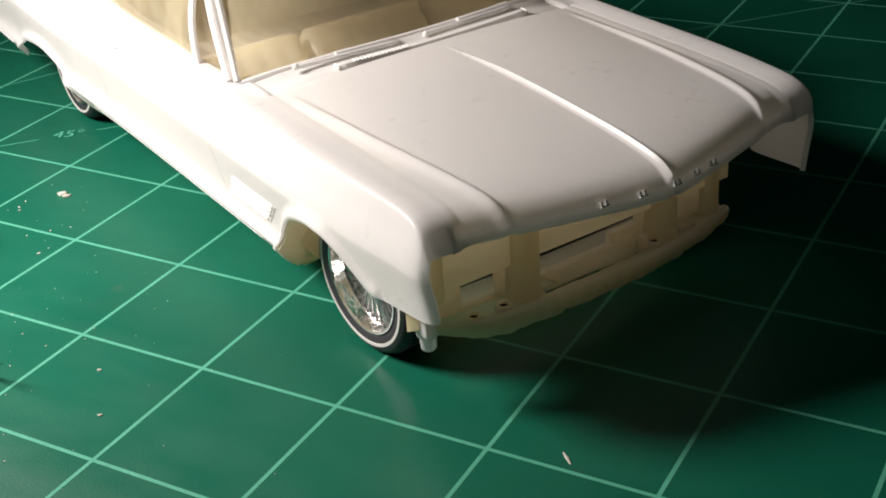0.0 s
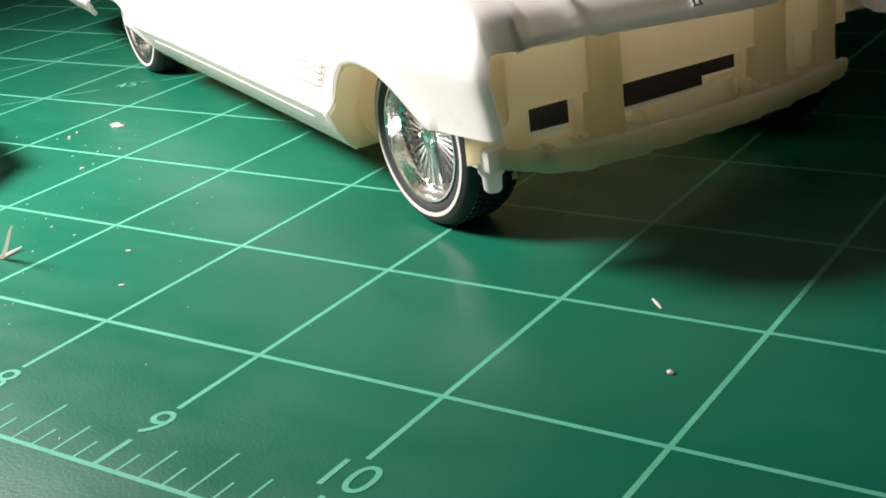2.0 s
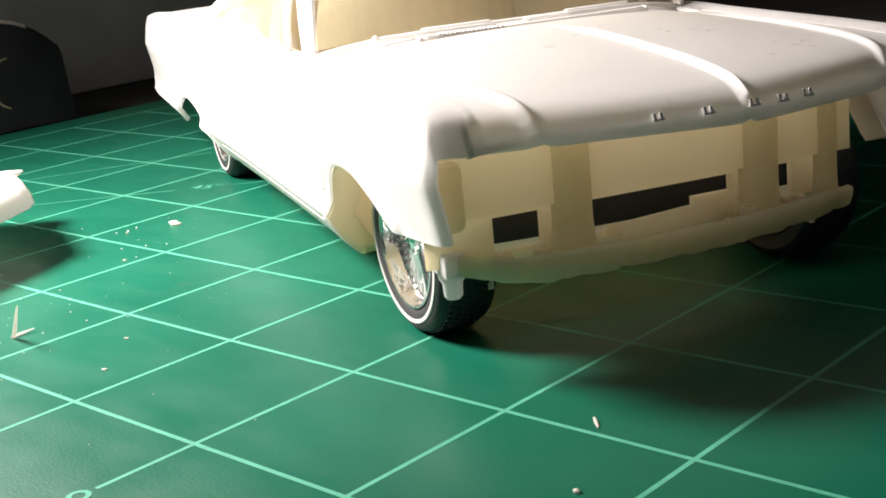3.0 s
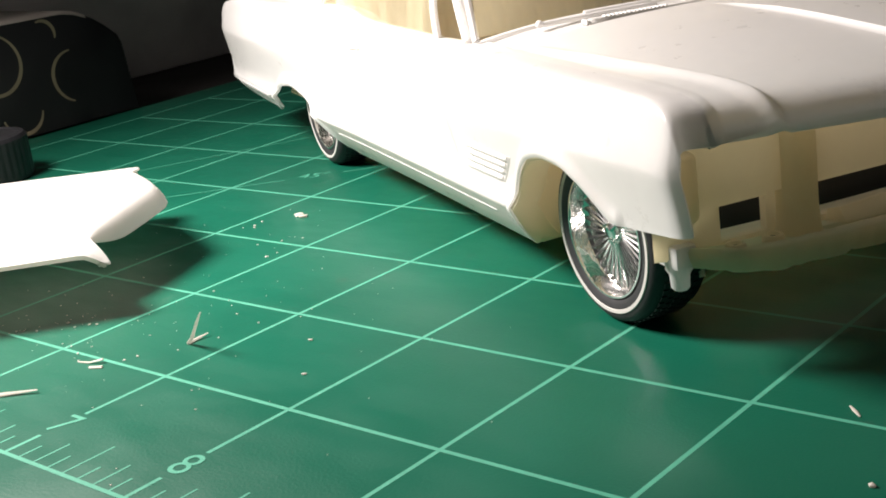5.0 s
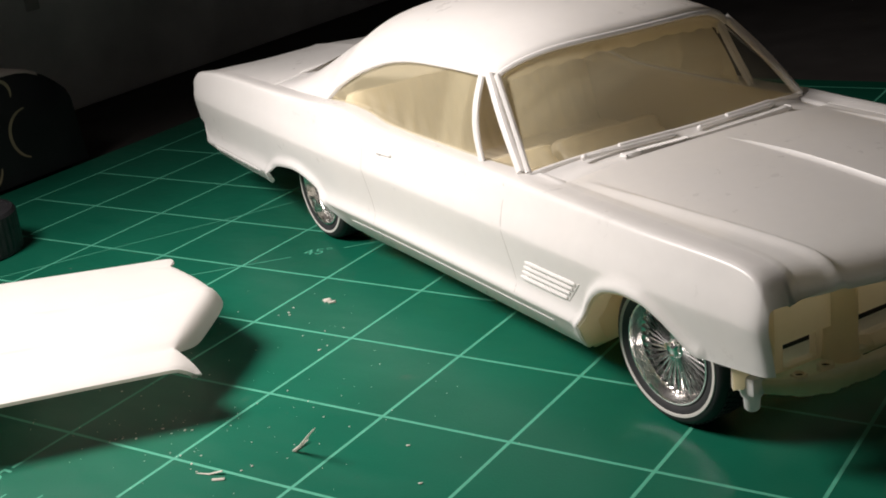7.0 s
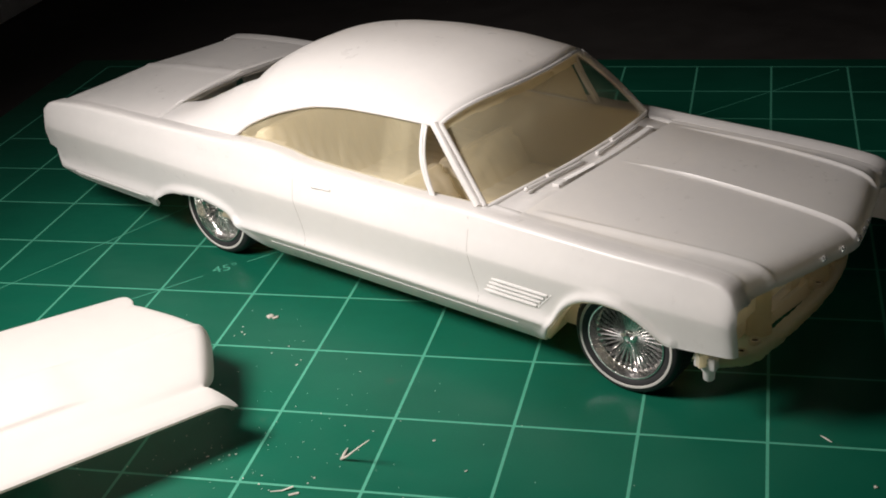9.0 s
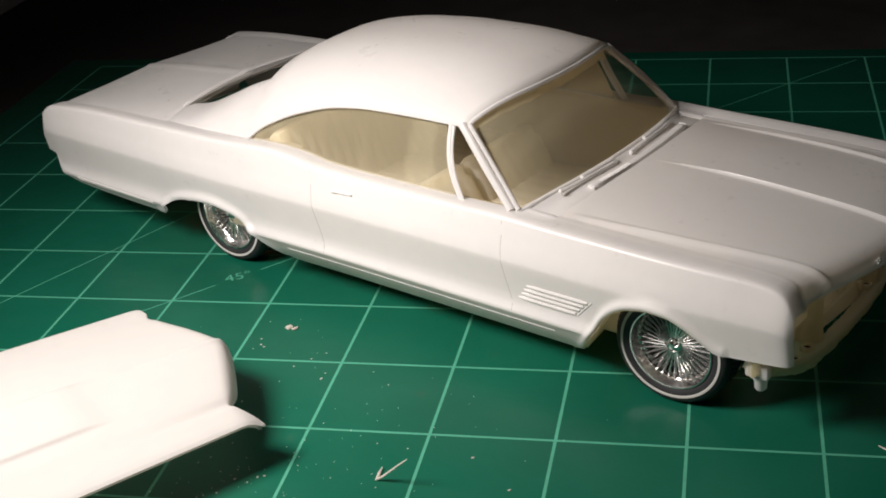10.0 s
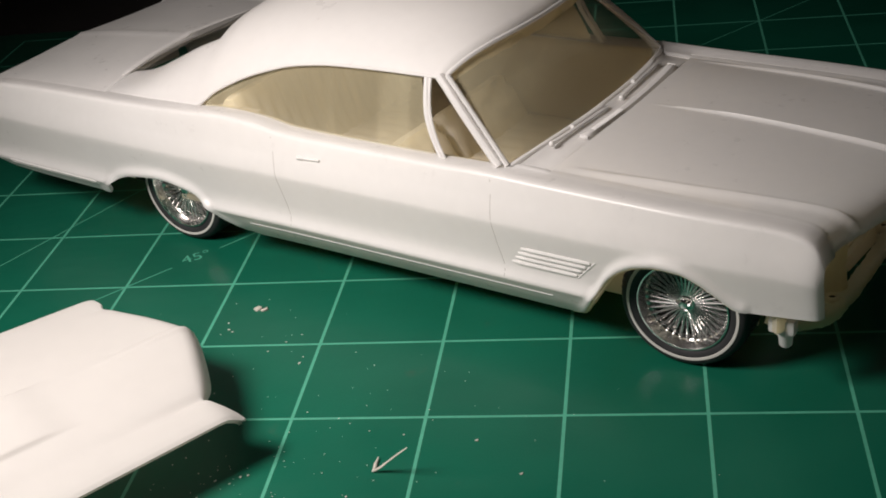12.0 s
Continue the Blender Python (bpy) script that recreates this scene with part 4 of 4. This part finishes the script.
def panel_z(f, l):
    """Height of the panel's skin: a low ridge, drooping fins at both sides and a raised scoop behind."""
    t = abs(l)
    near = min(1, max(0, (f + 1.1) / 0.9))
    fin = 1.0 if l < 0 else 0.35 * min(1, max(0, (f + 0.35) / 0.2))
    z = bend(t, [(0, 0.548), (0.40, 0.532), (0.70, 0.508), (0.90, 0.490), (1.05, 0.474), (1.12, 0.458), (1.15, 0.436)]) if l > 0 else bend(t, [(0, 0.548), (0.40, 0.532), (0.70, 0.500), (0.84, 0.474), (0.92, 0.468), (1.05, 0.460), (1.12, 0.447), (1.15, 0.430)])
    z += 0.020 * hump(t, 0.0, 0.035) * min(1, max(0, (f + 0.6) / 0.55)) - 0.022 * fin * hump(t, 0.83, 0.05) * near**2
    z -= 0.095 * fin * max(0.0, min(1.0, (f + 0.14) / 0.16)) ** 1.5 * min(1.0, max(0.0, (t - 0.84) / 0.10))
    scoop = 1 / (1 + math.exp((f + 1.09) / 0.06))
    across = 1 / (1 + math.exp((abs(l + SCOOP_AT) - 0.315) / 0.008))
    z += 0.032 * scoop * across
    z += 0.02 * max(0.0, -f / 3.0)
    return z


SCOOP_AT = 0.235
bm = bmesh.new()
rows = []
ls = sorted({round(v, 4) for v in steps(-1.15, 1.15, 64) + steps(-0.06, 0.06, 8) + steps(-0.60, -0.50, 16) + steps(0.03, 0.13, 16) + steps(0.76, 1.15, 28) + steps(-1.15, -0.76, 28)})
for l in ls:
    e = panel_front(l)
    lip = 0.012 + 0.095 * max(0.0, 1 - (abs(l) / 0.84) ** 8)
    zf = panel_z(e, l)
    row = [(e + 0.98 * lip, l, zf - 1.45 * lip), (e + 0.86 * lip, l, zf - 1.0 * lip), (e + 0.62 * lip, l, zf - 0.55 * lip), (e + 0.34 * lip, l, zf - 0.2 * lip), (e, l, zf - 0.04 * lip)]
    for f in sorted(set(steps(e - 0.03, -0.84, 14) + steps(-0.88, -1.24, 16) + steps(-1.30, -3.3, 18)), reverse=True):
        flare = 1 + 0.045 * max(0.0, -f)
        row.append((f, l * flare, panel_z(f, l)))
    rows.append(row)
grid(bm, rows)
solid(part("panel_skin", bm, PART_WHITE, panel, smooth=50), 0.04)
bm = bmesh.new()
box(bm, -3.1, -1.5, -0.55, 0.55, 0.0, 0.53, 0.03)
part("inner_stiffener", bm, PART_WHITE, panel)

# ---- things at the back: a carton, a ribbed cap and a dark board ----
carton = thing("black_carton", at(-0.72, 3.0, 0, 0), "black printed carton with a pale brownish lid and pale swirls", "carton")
bm = bmesh.new()
rows = []
for y in steps(0.0, 3.5, 24):
    h = 1.34 - 0.05 * y / 3.5 - 0.40 * max(0.0, (y - 2.7) / 0.8) ** 2
    rows.append([(0.0, y, 0.0), (-0.06, y, h * 0.5), (-0.10, y, h - 0.10), (-0.16, y, h), (-2.2, y, h + 0.02), (-2.2, y, 0.0)])
vs = grid(bm, rows)
bm.faces.new(vs[0])
bm.faces.new(vs[-1])
part("carton_body", bm, CARTON, carton, smooth=30)
# brownish lid; the lamplight on it is put into its pale colour
bm = bmesh.new()
rows = []
for y in steps(0.0, 3.1, 20):
    h = 1.34 - 0.05 * y / 3.5 - 0.40 * max(0.0, (y - 2.7) / 0.8) ** 2
    rows.append([(-0.13, y, h - 0.035), (-0.165, y, h + 0.008), (-1.6, y, h + 0.025)])
grid(bm, rows)
solid(part("lid_flap", bm, CARTON_TOP, carton), 0.012)
for cy, cz, r, a0, a1 in ((1.75, 0.86, 0.34, -2.6, 1.2), (1.95, 0.30, 0.26, 3.4, 6.1), (2.75, 0.55, 0.30, 1.6, 4.4), (2.45, 1.08, 0.16, -0.4, 1.9), (1.2, 0.4, 0.3, 0.2, 2.6)):
    bm = bmesh.new()
    rows = []
    for a in steps(a0, a1, 20):
        w = 0.010 + 0.013 * math.sin(math.pi * (a - a0) / (a1 - a0))
        pts = []
        for rr in (r - w, r + w):
            y, z = cy + rr * math.cos(a), cz + rr * math.sin(a)
            pts.append((0.006 - 0.06 * min(1.0, z / 0.66) - 0.04 * max(0.0, (z - 0.66) / 0.6), y, z))
        rows.append(pts)
    grid(bm, rows)
    part("printed_swirl", bm, PRINT, carton, "pale curved print", smooth=0)

cap = thing("ribbed_cap", at(0.86, 3.42, 0, 0), "black ribbed bottle cap standing on the mat", "bottle cap")
bm = bmesh.new()
rows = []
for r, z in ((0.50, 0.0), (0.52, 0.02), (0.52, 0.40), (0.50, 0.435), (0.45, 0.445), (0.44, 0.43), (0.001, 0.43)):
    ring = []
    for k in range(160):
        a = 2 * math.pi * k / 160
        rr = r * (1 + (0.012 if (k // 2) % 2 and 0.01 < z < 0.42 else 0))
        ring.append((rr * math.cos(a), rr * math.sin(a), z))
    rows.append(ring)
grid(bm, rows, wrap=True)
part("cap_shell", bm, CAP_BLACK, cap, smooth=25)

board = thing("grey_board", at(-3.4, -1.0, 0, 0), "grey board standing in the dark behind the mat", "board")
bm = bmesh.new()
box(bm, -0.15, 0.0, 0.0, 26.5, -0.1, 7.5, 0.04)
part("board_sheet", bm, BOARD, board)
bm = bmesh.new()
box(bm, 0.002, 0.010, 9.2, 9.45, 1.5, 2.2, 0.003)
part("pale_tag", bm, TINY_GREY, board, "small pale tag")

# ---- shavings and crumbs of plastic on the mat ----
rng = random.Random(7)


def crumb(x, y, size, turn=None, long=1.0, mat=SHAVING):
    bm = bmesh.new()
    bmesh.ops.create_icosphere(bm, subdivisions=1, radius=1.0)
    for v in bm.verts:
        k = 0.7 + 0.6 * rng.random()
        v.co = Vector((v.co.x * size * 0.75 * long * k, v.co.y * size * 0.75 * k, max(-0.25, v.co.z * 0.5 * k) * size))
    low = min(v.co.z for v in bm.verts)
    for v in bm.verts:
        v.co.z -= low
    ob = part("plastic_crumb", bm, mat, None, smooth=0, place=at(x, y, 0.001, rng.uniform(0, 360) if turn is None else turn))
    return tagged(ob, "tiny pale crumb of trimmed plastic on the mat", "crumb", "crumbs on the mat")


def curl(points, r, name="plastic_shaving", label="thin curled shaving of pale plastic on the mat"):
    bm = bmesh.new()
    tube(bm, points, r, 6, 0.55)
    low = min(v.co.z for v in bm.verts)
    for v in bm.verts:
        v.co.z -= low - 0.001
    return tagged(part(name, bm, SHAVING), label, "shaving", "shavings on the mat")


# the tick-shaped sliver, one arm standing up
curl([(6.735, 1.52, 0.02), (6.725, 1.46, 0.012), (6.725, 1.38, 0.008), (6.78, 1.37, 0.05), (6.85, 1.35, 0.12), (6.93, 1.325, 0.20), (7.00, 1.305, 0.265)], [0.005, 0.012, 0.016, 0.015, 0.012, 0.010, 0.006])
curl([(6.02, 0.16, 0.02), (6.15, 0.28, 0.015), (6.30, 0.40, 0.012), (6.47, 0.53, 0.02)], [0.010, 0.015, 0.018, 0.007])
curl([(6.29, 0.91, 0.01), (6.38, 0.93, 0.012), (6.46, 0.97, 0.03)], [0.005, 0.008, 0.010])
curl([(6.45, 0.88, 0.01), (6.52, 0.92, 0.01)], 0.012)
curl([(10.40, 2.14, 0.01), (10.44, 2.10, 0.012), (10.48, 2.06, 0.01)], [0.005, 0.010, 0.005])
crumb(5.34, 3.56, 0.044, 20, 1.6)
crumb(5.40, 3.54, 0.032, 60, 1.5)
crumb(6.63, 0.14, 0.035, 30, 1.3)
crumb(10.77, 1.52, 0.022)
SPOTS = [(5.21, 3.21), (5.17, 3.25), (5.71, 3.04), (5.90, 2.82), (5.89, 2.73), (6.50, 2.68), (5.14, 3.35), (5.54, 1.11), (5.73, 1.26), (5.62, 1.29), (5.79, 1.33), (5.84, 1.35), (6.17, 0.99), (6.55, 1.05), (6.58, 1.12), (7.40, 1.72), (7.74, 1.35)]
for x, y in SPOTS:
    crumb(x, y, rng.uniform(0.008, 0.014), long=rng.uniform(1, 1.8))
for k in range(200):
    # strewn densest between the loose panel and the car
    x, y = (rng.gauss(5.9, 0.55), rng.gauss(1.25, 0.4)) if k % 3 == 0 else (rng.gauss(6.2, 1.5), rng.gauss(2.0, 1.3))
    dx, dy = x - 9.421, y - 3.752
    c, s = math.cos(radians(HEADING)), math.sin(radians(HEADING))
    if abs(-s * dx + c * dy) < 1.7 and -7.3 < c * dx + s * dy < 1.5:
        continue
    if not (0.0 < x < 12.5 and -0.4 < y < 8):
        continue
    crumb(x, y, rng.choice((0.003, 0.004, 0.004, 0.005, 0.007)), long=rng.uniform(1, 2))
